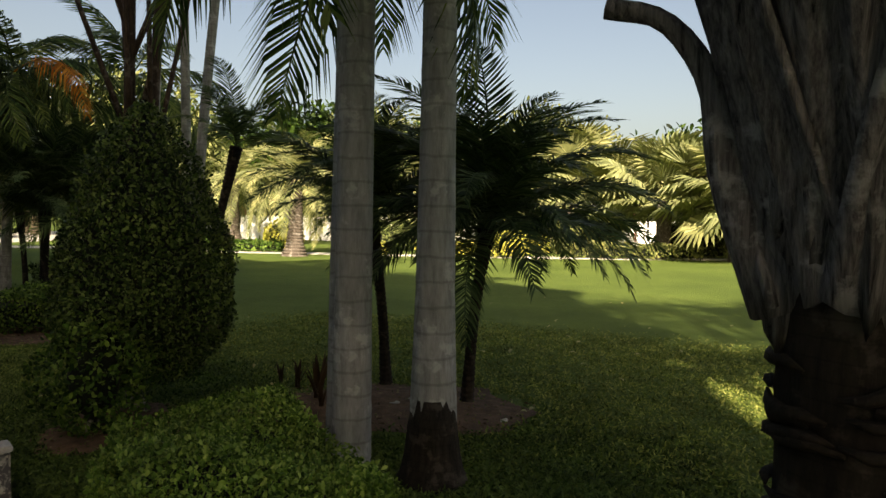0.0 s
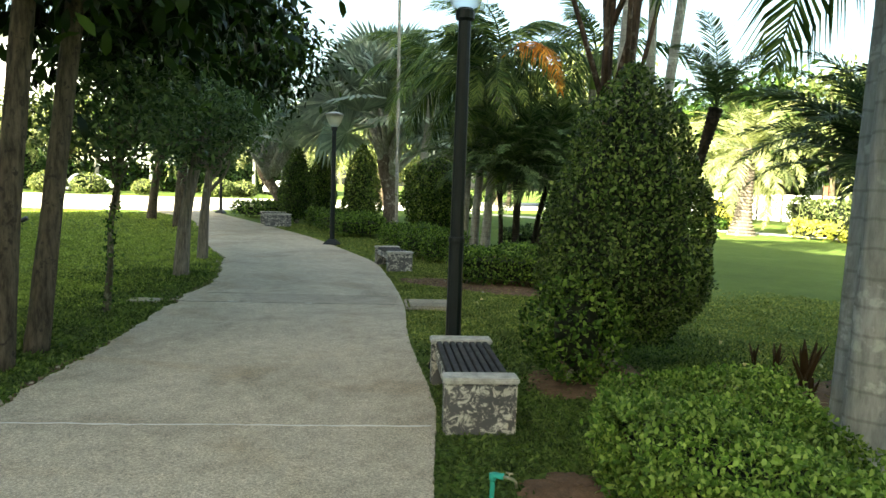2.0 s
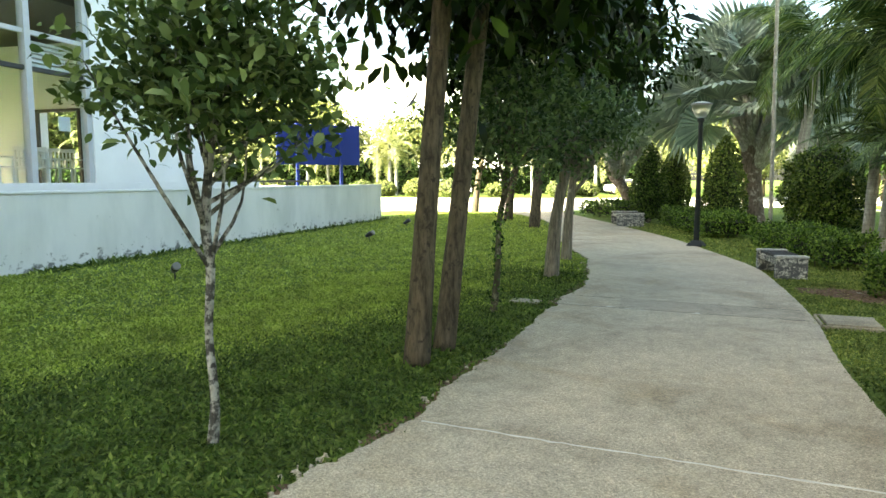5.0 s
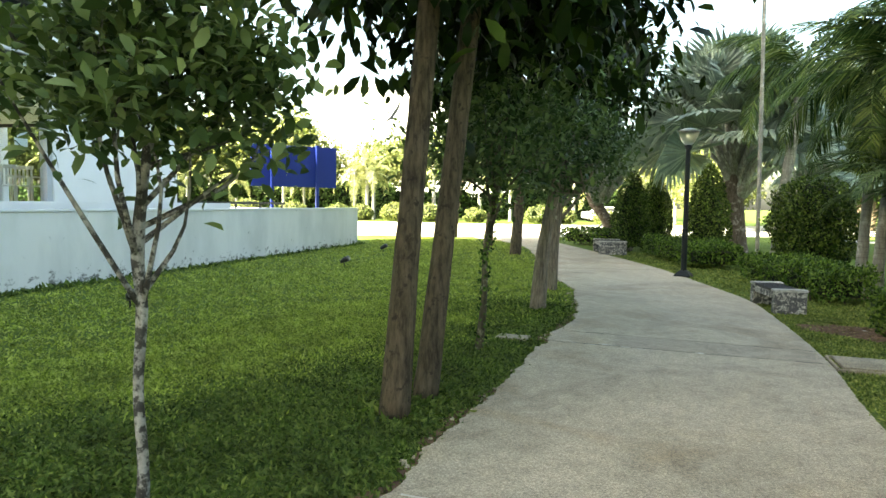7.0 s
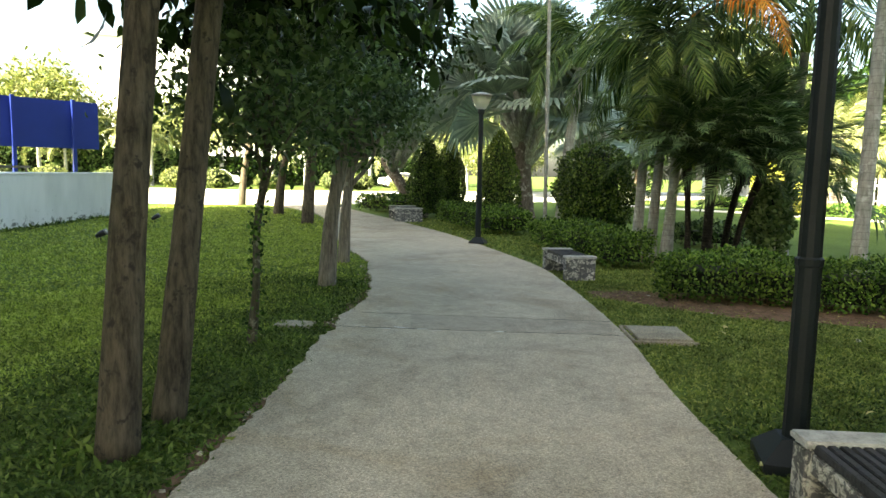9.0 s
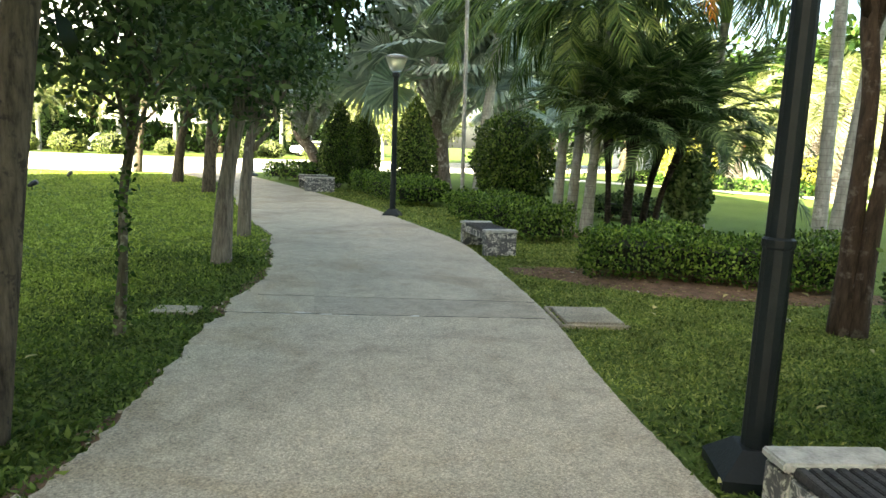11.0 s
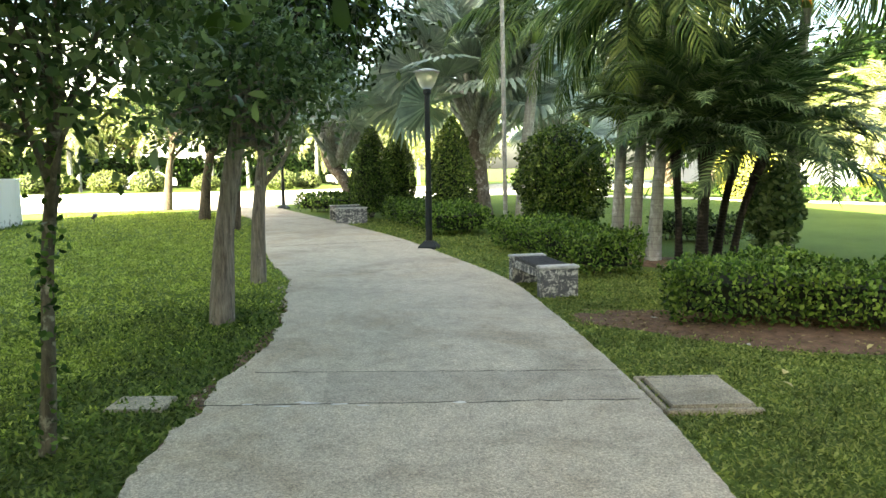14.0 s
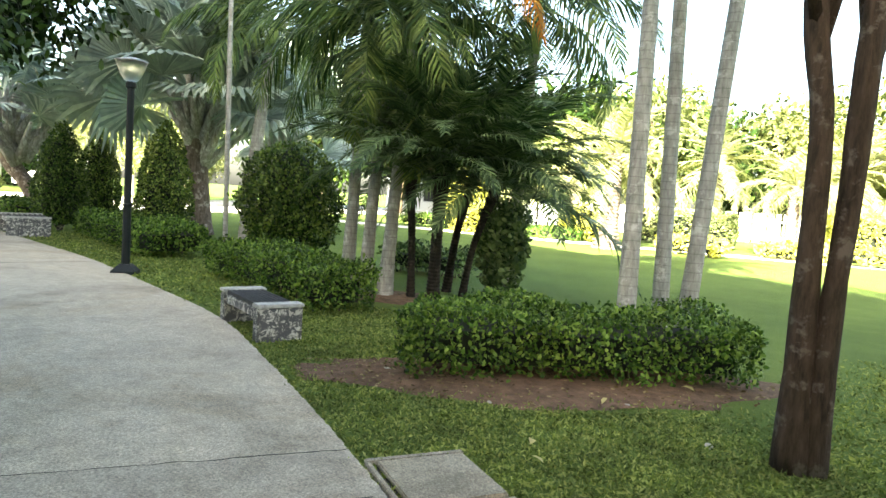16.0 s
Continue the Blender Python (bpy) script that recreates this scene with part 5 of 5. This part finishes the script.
part("leaves", mesh_data("leaves", *leaves(P, unit(rng.normal(size=(330, 3))), unit(rng.normal(size=(330, 3))), 0.045, 0.03), M["hedge"]), vine)
for k, (x, y, h, s) in enumerate(((-23.1, 9.56, 2.4, 1.4), (-29.1, 10.4, 2.8, 1.6))):
    tree("path_tree", (x, y), [(0, 0, -0.05), (0.1, 0.1, h * 0.5), (0.35, 0.3, h)], [0.17, 0.12, 0.09], (0.4, 0.3, h + 0.9), (s, s, 1.1),
         "leaning tree in a row along the path", 210 + k, 0.13, M["tree"], M["brownbark"], 60, 50, 0.3, "path trees", 9, 0.36)
for k, (x, y, cx, cy, cz, s) in enumerate(((-19.2, 8.83, 0.7, 0.3, 5.2, 3.3),)):
    tree("shade_tree", (x, y), [(0, 0, -0.05), (0.1, 0.1, 1.8), (0.4, 0.3, 4.2)], [0.17, 0.13, 0.09], (cx, cy, cz), (s, s, 1.7),
         "dark shade tree with big hanging leaves over the path", 220 + k, 0.22, M["tree"], M["brownbark"], 270, 54, 0.9, "tall lawn trees", 14, 0.42)
tree("forked_tree", (-4.36, 7.6), [(0, 0, -0.05), (-0.02, 0.02, 0.9), (-0.03, 0.05, 1.9), (-0.12, 0.08, 2.7), (-0.1, 0.1, 4.6)], [0.115, 0.078, 0.064, 0.06, 0.066, 0.058, 0.052], (-0.2, 0.4, 6.2), (1.6, 1.6, 1.0),
     "dark reddish forked trunk standing in the grass", 230, 0.14, M["tree"], M["redbark"], 50, 40, 0.5, "forked trees", 8, 0.3)
tree("forked_tree", (-4.28, 7.62), [(0, 0, -0.05), (0.03, 0.02, 0.9), (0.06, 0.04, 1.5), (0.09, 0.05, 2.6), (0.2, 0.1, 4.6)], [0.105, 0.072, 0.058, 0.062, 0.068, 0.056, 0.045], (0.3, 0.4, 6.3), (1.5, 1.5, 1.0),
     "second dark reddish trunk grown close to another", 231, 0.14, M["tree"], M["redbark"], 50, 40, 0.5, "forked trees", 8, 0.3)

# unseen trees added behind the start of the walk; their crowns dapple the lawn
for k, (x, y, h, sp) in enumerate(((5.5, -9.0, 4.2, 2.6), (9.5, -3.5, 3.6, 2.4), (4.0, -17.0, 5.0, 3.2), (12.0, 3.0, 4.0, 2.6), (9.0, -14.0, 5.5, 3.0), (5.5, -7.0, 9.0, 2.6), (9.5, -9.0, 10.5, 2.8))):
    tree("garden_tree", (x, y), [(0, 0, -0.05), (0.1, 0, h * 0.5), (0.1, 0.2, h)], [0.2, 0.15, 0.1], (0, 0, h + 1.6), (sp, sp, 2.2), "unseen leafy tree added to shade the lawn", 240 + k, 0.24, M["tree"], M["brownbark"], 110, 44, 0.4, "garden trees", 10, 0.4)

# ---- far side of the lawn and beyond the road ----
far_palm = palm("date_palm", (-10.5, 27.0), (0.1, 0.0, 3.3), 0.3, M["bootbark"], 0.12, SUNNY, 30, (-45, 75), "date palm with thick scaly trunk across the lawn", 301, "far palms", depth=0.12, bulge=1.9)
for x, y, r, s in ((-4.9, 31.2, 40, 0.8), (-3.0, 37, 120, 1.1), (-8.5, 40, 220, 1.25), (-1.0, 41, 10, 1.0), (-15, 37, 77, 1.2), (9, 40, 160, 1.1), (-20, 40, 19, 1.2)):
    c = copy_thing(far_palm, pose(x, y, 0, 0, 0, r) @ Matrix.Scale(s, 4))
fanp = thing("fan_palm", (4.9, 32.8, 0), "sunlit fan palm with short brown trunk", "palm tree", "far palms")
V, F = tube([(0, 0, -0.05), (0, 0, 0.8), (0, 0, 1.9), (0, 0, 2.6)], [0.45, 0.32, 0.34, 0.3], 12, 0.06, 5)
part("trunk", mesh_data("trunk", V, F, M["bootbark"], True), fanp)
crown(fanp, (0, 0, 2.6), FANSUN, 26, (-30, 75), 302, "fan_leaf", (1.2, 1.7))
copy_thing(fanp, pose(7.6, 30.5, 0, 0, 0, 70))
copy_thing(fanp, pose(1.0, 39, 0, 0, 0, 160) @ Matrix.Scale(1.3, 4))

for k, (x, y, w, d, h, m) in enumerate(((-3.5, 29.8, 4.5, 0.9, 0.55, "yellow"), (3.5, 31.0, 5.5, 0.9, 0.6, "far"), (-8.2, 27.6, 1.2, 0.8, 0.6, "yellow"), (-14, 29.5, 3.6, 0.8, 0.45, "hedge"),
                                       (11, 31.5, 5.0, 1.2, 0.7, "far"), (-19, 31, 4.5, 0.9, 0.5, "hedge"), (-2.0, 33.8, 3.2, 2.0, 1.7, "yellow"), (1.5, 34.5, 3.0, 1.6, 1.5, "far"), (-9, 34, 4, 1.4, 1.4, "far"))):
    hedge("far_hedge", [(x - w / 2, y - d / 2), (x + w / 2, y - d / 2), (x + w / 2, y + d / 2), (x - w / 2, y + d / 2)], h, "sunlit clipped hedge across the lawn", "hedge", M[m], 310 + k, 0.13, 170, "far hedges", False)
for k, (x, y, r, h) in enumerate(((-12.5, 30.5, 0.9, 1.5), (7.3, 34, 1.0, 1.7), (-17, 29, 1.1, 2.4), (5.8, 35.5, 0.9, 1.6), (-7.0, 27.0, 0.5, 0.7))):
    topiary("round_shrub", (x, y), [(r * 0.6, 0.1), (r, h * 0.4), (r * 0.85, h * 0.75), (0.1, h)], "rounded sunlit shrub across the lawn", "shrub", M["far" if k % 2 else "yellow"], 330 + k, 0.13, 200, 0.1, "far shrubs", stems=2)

for k in range(5):
    y0 = -24 + 13.5 * k
    x0 = -67.5 + 0.6 * k
    hedge("far_hedge", [(x0, y0), (x0 + 2.0, y0), (x0 + 3.2, y0 + 13.2), (x0 + 1.0, y0 + 13.2)], 2.3 + 0.4 * (k % 3), "dark shrubbery in the shade of the far trees", "hedge", M["tree" if k % 2 else "greyleaf"], 350 + k, 0.34, 36, "far hedges", False)

footpath = strip("footpath", smooth_line([(-30, 27.5), (-15, 28.2), (-5, 29), (5, 31), (16, 35)], 40), smooth_line([(-30, 29), (-15, 29.6), (-5, 30.4), (5, 32.4), (16, 36.4)], 40), M["road"], 0.02, 0.05)
structure("far_pavement", footpath, "pale sunlit footpath across the lawn", "path")


def far_tree(seed, h, s, mat, label, leaf=0.34):
    return tree("far_tree", (0, 0), [(0, 0, -0.05), (0.1, 0.05, h * 0.5), (0.15, 0.1, h)], [0.17, 0.13, 0.1], (0.1, 0.1, h + s * 0.55), (s, s, s * 0.85), label, seed, leaf, M[mat], M["brownbark"], 80, 34, 0.2, "far trees", 10, 0.5)


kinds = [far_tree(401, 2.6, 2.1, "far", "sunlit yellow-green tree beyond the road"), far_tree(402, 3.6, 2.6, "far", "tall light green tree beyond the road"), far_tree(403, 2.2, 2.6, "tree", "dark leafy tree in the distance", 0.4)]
rng = np.random.default_rng(410)
spots = []
for k in range(26):
    f = k / 25
    spots.append((-62 - rng.uniform(0, 14), -18 + 62 * f + rng.normal(), rng.uniform(1.0, 1.7), int(rng.integers(0, 2))))
for k in range(16):
    f = k / 15
    spots.append((-42 + 30 * f + rng.normal(), 48 + rng.uniform(-4, 8), rng.uniform(1.2, 1.8), int(rng.integers(0, 3))))
for k in range(14):
    f = k / 13
    spots.append((-12 + 44 * f, 46 + rng.uniform(0, 10), rng.uniform(1.0, 1.6), int(rng.integers(0, 3))))
for k in range(8):
    spots.append((-36 - 2.2 * k + rng.normal(), 29 + 2.0 * k + rng.normal() * 2, rng.uniform(0.8, 1.2), 0))
for x, y, s, k in spots:
    copy_thing(kinds[k], pose(x, y, 0, 0, 0, rng.uniform(0, 360)) @ Matrix.Scale(s, 4))
for k, (x, y) in enumerate(((-63, 44), (-66, 40), (-30, 52))):
    kinds[k].matrix_basis = pose(x, y, 0) @ Matrix.Scale(1.4, 4)
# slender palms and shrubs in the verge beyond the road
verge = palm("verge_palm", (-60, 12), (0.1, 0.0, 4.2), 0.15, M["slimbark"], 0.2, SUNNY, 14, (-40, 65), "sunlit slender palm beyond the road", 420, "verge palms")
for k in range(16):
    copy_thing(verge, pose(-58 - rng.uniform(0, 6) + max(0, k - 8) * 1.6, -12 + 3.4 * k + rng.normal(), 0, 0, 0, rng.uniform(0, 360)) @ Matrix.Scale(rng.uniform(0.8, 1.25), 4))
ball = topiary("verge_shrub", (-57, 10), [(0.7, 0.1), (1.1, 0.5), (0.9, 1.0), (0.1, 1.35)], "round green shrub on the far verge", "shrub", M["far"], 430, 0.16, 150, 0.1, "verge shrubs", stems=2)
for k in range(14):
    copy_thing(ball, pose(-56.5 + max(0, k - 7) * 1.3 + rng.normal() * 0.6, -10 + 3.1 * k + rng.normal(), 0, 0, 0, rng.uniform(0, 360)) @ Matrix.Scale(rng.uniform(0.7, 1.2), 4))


# distant buildings
def far_building(at, rz, w, d, h, storeys, bays, label, wallmat, roofmat):
    b = thing("far_building", (*at, 0), label, "building", "distant buildings", rz)
    part("wall", box_mesh("wall", wallmat, (0, w, 0, d, 0, h), bevel=0), b)
    part("roof", box_mesh("roof", roofmat, (-0.4, w + 0.4, -0.4, d + 0.4, h + 0.005, h + 0.5), bevel=0), b)
    for s in range(storeys):
        for k in range(bays):
            z0 = h / storeys * s + 0.9
            x0 = w / bays * (k + 0.25)
            win = part("window", box_mesh("window", M["mullion"], (x0, x0 + w / bays * 0.5, -0.06, -0.004, z0, z0 + h / storeys * 0.5), bevel=0), b)
            part("pane", box_mesh("pane", M["dark"], (x0 + 0.1, x0 + w / bays * 0.5 - 0.1, -0.09, -0.061, z0 + 0.1, z0 + h / storeys * 0.5 - 0.1), bevel=0), win)
    return b


far_building((-88, 40), -102, 26, 12, 15, 4, 8, "pale office block behind the trees", M["white"], M["white"])
far_building((-10, 52), 0, 24, 8, 3.6, 1, 8, "low white building beyond the garden", M["white"], M["tile"])
far_building((-40, 58), 0, 26, 8, 4.0, 1, 8, "long white building beyond the trees", M["white"], M["tile"])
fence = thing("fence", (-22, 45, 0), "white slatted boundary fence in sun", "fence")
for k in range(60):
    part("slat", box_mesh("slat", M["white"], (k * 0.75, k * 0.75 + 0.6, 0, 0.06, 0.05, 1.7), bevel=0), fence)
part("rail", box_mesh("rail", M["white"], (0, 45, 0.065, 0.12, 1.2, 1.3), bevel=0), fence)
part("rail", box_mesh("rail", M["white"], (0, 45, 0.065, 0.12, 0.3, 0.4), bevel=0), fence)
for k in range(6):
    part("post", box_mesh("post", M["brown"], (k * 8.9, k * 8.9 + 0.25, 0.125, 0.37, 0, 2.3), bevel=0), fence, "red-brown post")


def car(at, rz, label):
    c = thing("car", (*at, 0), label, "car", rz=rz)
    prof = [(-2.0, 0.35), (-2.05, 0.75), (-1.9, 0.95), (-1.2, 1.0), (-0.75, 1.42), (0.85, 1.44), (1.45, 1.0), (2.0, 0.92), (2.08, 0.6), (2.05, 0.35)]
    n = len(prof)
    V = [(x, -0.8 + (0.12 if z > 1.1 else 0), z) for x, z in prof] + [(x, 0.8 - (0.12 if z > 1.1 else 0), z) for x, z in prof]
    F = [[k, (k + 1) % n, n + (k + 1) % n, n + k] for k in range(n)] + [list(range(n))[::-1], list(range(n, 2 * n))]
    part("body", mesh_data("body", V, F, M["car"]), c)
    for y in (-0.812, 0.812):
        part("side_window", mesh_data("side_window", [(-1.0, y, 1.02), (1.2, y, 1.02), (0.75, y - 0.11 * (1 if y > 0 else -1), 1.36), (-0.65, y - 0.11 * (1 if y > 0 else -1), 1.36)], [[0, 1, 2, 3]], M["dark"]), c)
        for x in (-1.3, 1.3):
            w = part("wheel", mesh_data("wheel", *tube([(x, y - 0.08, 0.32), (x, y + 0.08, 0.32)], [0.32], 16), M["spot_black"], True), c)
            part("rim", mesh_data("rim", *tube([(x, y - 0.09, 0.32), (x, y + 0.09, 0.32)], [0.19], 12), M["lampcap"], True), w)
    return c


car((-57.5, 35.5), 70, "silver car parked beyond the road")
car((-58.5, 18.0), 80, "silver car parked under far trees")

# ---- grass and litter ----
def grass(name, poly, n, size, seed, mat="blade", band=None, keep_off=True):
    """Blades over a plan; band keeps those nearer (or, if negative, farther) than that from the worn path edge."""
    rng = np.random.default_rng(seed)
    poly = np.array(poly, float)
    lo, hi = poly.min(0), poly.max(0)
    x, y = rng.uniform(lo[0], hi[0], n), rng.uniform(lo[1], hi[1], n)
    soft = 0.35 if size < 0.09 and keep_off else 0.02
    ok = inside(poly, x + rng.normal(size=n) * soft, y + rng.normal(size=n) * soft)
    if keep_off:
        jx, jy = x + rng.normal(size=n) * 0.03, y + rng.normal(size=n) * 0.03
        ok &= ~inside(PATH_POLY, jx, jy)
        for ox in bpy.data.objects:
            if ox.name.startswith("soil_patch"):
                d = ox.dimensions
                q = ox.matrix_world.inverted()
                lx = q[0][0] * x + q[0][1] * y + q[0][3]
                ly = q[1][0] * x + q[1][1] * y + q[1][3]
                ok &= ((lx / (d[0] * 0.48)) ** 2 + (ly / (d[1] * 0.48)) ** 2 > 1) | (rng.random(n) < 0.2)
    x, y = x[ok], y[ok]
    # splits coarse from mown grass; the darker strip also paints shade under the trees
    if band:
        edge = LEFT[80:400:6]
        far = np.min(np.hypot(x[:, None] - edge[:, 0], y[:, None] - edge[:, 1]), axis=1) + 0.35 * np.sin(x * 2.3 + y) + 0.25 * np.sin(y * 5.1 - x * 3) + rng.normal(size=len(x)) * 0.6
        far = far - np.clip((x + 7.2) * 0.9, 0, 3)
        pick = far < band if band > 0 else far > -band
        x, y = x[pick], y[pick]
    n = len(x)
    P = np.c_[x, y, np.zeros(n)]
    D = unit(rng.normal(size=(n, 3)) * [1, 1, 0.25] + [0, 0, 0.55])
    L = size * rng.uniform(0.5, 1.4, n)
    V, F = leaves(P, D, unit(rng.normal(size=(n, 3)) * 0.7 + [0, 0, 1]), L, L * 0.36, 0.1, False)
    ob = new(name, mesh_data(name, V, F, M[mat]))
    return tagged(ob, "short coarse green grass blades", "grass", kind="stuff")


bpy.context.view_layer.update()
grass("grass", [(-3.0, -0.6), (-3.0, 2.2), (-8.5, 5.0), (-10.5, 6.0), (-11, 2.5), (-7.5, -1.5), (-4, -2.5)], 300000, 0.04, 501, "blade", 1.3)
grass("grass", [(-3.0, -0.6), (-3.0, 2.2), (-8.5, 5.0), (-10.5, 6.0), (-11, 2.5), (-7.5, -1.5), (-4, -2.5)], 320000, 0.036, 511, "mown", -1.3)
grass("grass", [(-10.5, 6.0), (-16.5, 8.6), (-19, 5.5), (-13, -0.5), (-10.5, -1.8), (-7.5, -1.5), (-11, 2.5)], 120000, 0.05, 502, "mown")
grass("grass", [(1.5, 1.4), (-1.6, 2.2), (-4.4, 4.6), (-3.4, 7.6), (-2.6, 6.8), (1.5, 5.5)], 190000, 0.036, 503)
grass("grass", [(-4.4, 4.6), (-10, 8.6), (-9, 10.2), (-4, 7.9), (-3.4, 7.6)], 200000, 0.034, 512, "worn")
grass("grass", [(2.5, 4.0), (3.5, 9.5), (-3.5, 11.5), (-4.5, 7.8), (-2.4, 6.9)], 130000, 0.036, 504, "worn")
grass("grass", [(-10, 8.6), (-20, 12.0), (-19, 13.4), (-9, 10.2)], 50000, 0.05, 505, "worn")

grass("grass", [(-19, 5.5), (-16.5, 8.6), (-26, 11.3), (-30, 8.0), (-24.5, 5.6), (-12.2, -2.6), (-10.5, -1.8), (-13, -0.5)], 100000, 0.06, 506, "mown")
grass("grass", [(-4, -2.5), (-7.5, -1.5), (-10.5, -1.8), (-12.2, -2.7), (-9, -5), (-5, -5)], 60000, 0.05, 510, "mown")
grass("weeds", [(-12.1, -2.65), (-24.6, 5.45), (-24.7, 5.65), (-12.0, -2.4)], 60000, 0.11, 507)
grass("weeds", [(-5.5, 1.5), (-6.3, 2.3), (-6.2, 2.5), (-5.5, 1.9)], 2600, 0.07, 508)
grass("weeds", [(-9.6, 4.6), (-9.4, 5.2), (-10.1, 5.3), (-10.1, 4.7)], 1200, 0.07, 509)


def litter(at, rx, ry, rz, n, seed):
    """Small dry leaves and bits strewn over bare soil."""
    rng = np.random.default_rng(seed)
    a, q = rng.random(n) * 2 * math.pi, np.sqrt(rng.random(n))
    P = np.c_[rx * q * np.cos(a), ry * q * np.sin(a), 0.022 * (1 - q) + 0.014 + rng.random(n) * 0.006]
    D = unit(rng.normal(size=(n, 3)) * [1, 1, 0.12])
    L = rng.uniform(0.015, 0.05, n)
    ob = new("leaf_litter", mesh_data("leaf_litter", *leaves(P, D, unit(rng.normal(size=(n, 3)) * 0.3 + [0, 0, 1]), L, L * 0.5), M["litter"]))
    ob.matrix_basis = pose(*at, 0, 0, 0, rz)
    return tagged(ob, "dry leaf litter on bare soil", "leaf litter", kind="stuff")


litter((-5.95, 8.55), 1.75, 0.75, 34, 900, 530)
litter((-7.1, 7.75), 0.8, 0.45, 20, 350, 531)
litter((-1.0, 6.1), 1.25, 0.75, 10, 500, 532)
litter((-2.75, 5.15), 0.6, 0.6, 20, 260, 533)
litter((-9.4, 11.0), 0.9, 0.55, 30, 200, 534)

rng = np.random.default_rng(520)
for k in range(70):
    x, y = (rng.uniform(-1.5, 4.5), rng.uniform(4.5, 16)) if k < 36 else (rng.uniform(-8, -1), rng.uniform(2.5, 11))
    if inside(PATH_POLY, np.array([x]), np.array([y]))[0]:
        y = y + 4
    V, F = leaves(np.array([[0, 0, 0.0]]), np.array([[1.0, 0, 0.1]]), np.array([[0, 0, 1.0]]), rng.uniform(0.05, 0.12), rng.uniform(0.03, 0.05), 0.3)
    ob = new("fallen_leaf", mesh_data("fallen_leaf", V, F, M["dry_leaf"]))
    ob.matrix_basis = pose(x, y, 0.035, rng.normal() * 10, rng.normal() * 8, rng.uniform(0, 360))
    tagged(ob, "pale dry leaf lying on the grass", "fallen leaf", "fallen leaves")
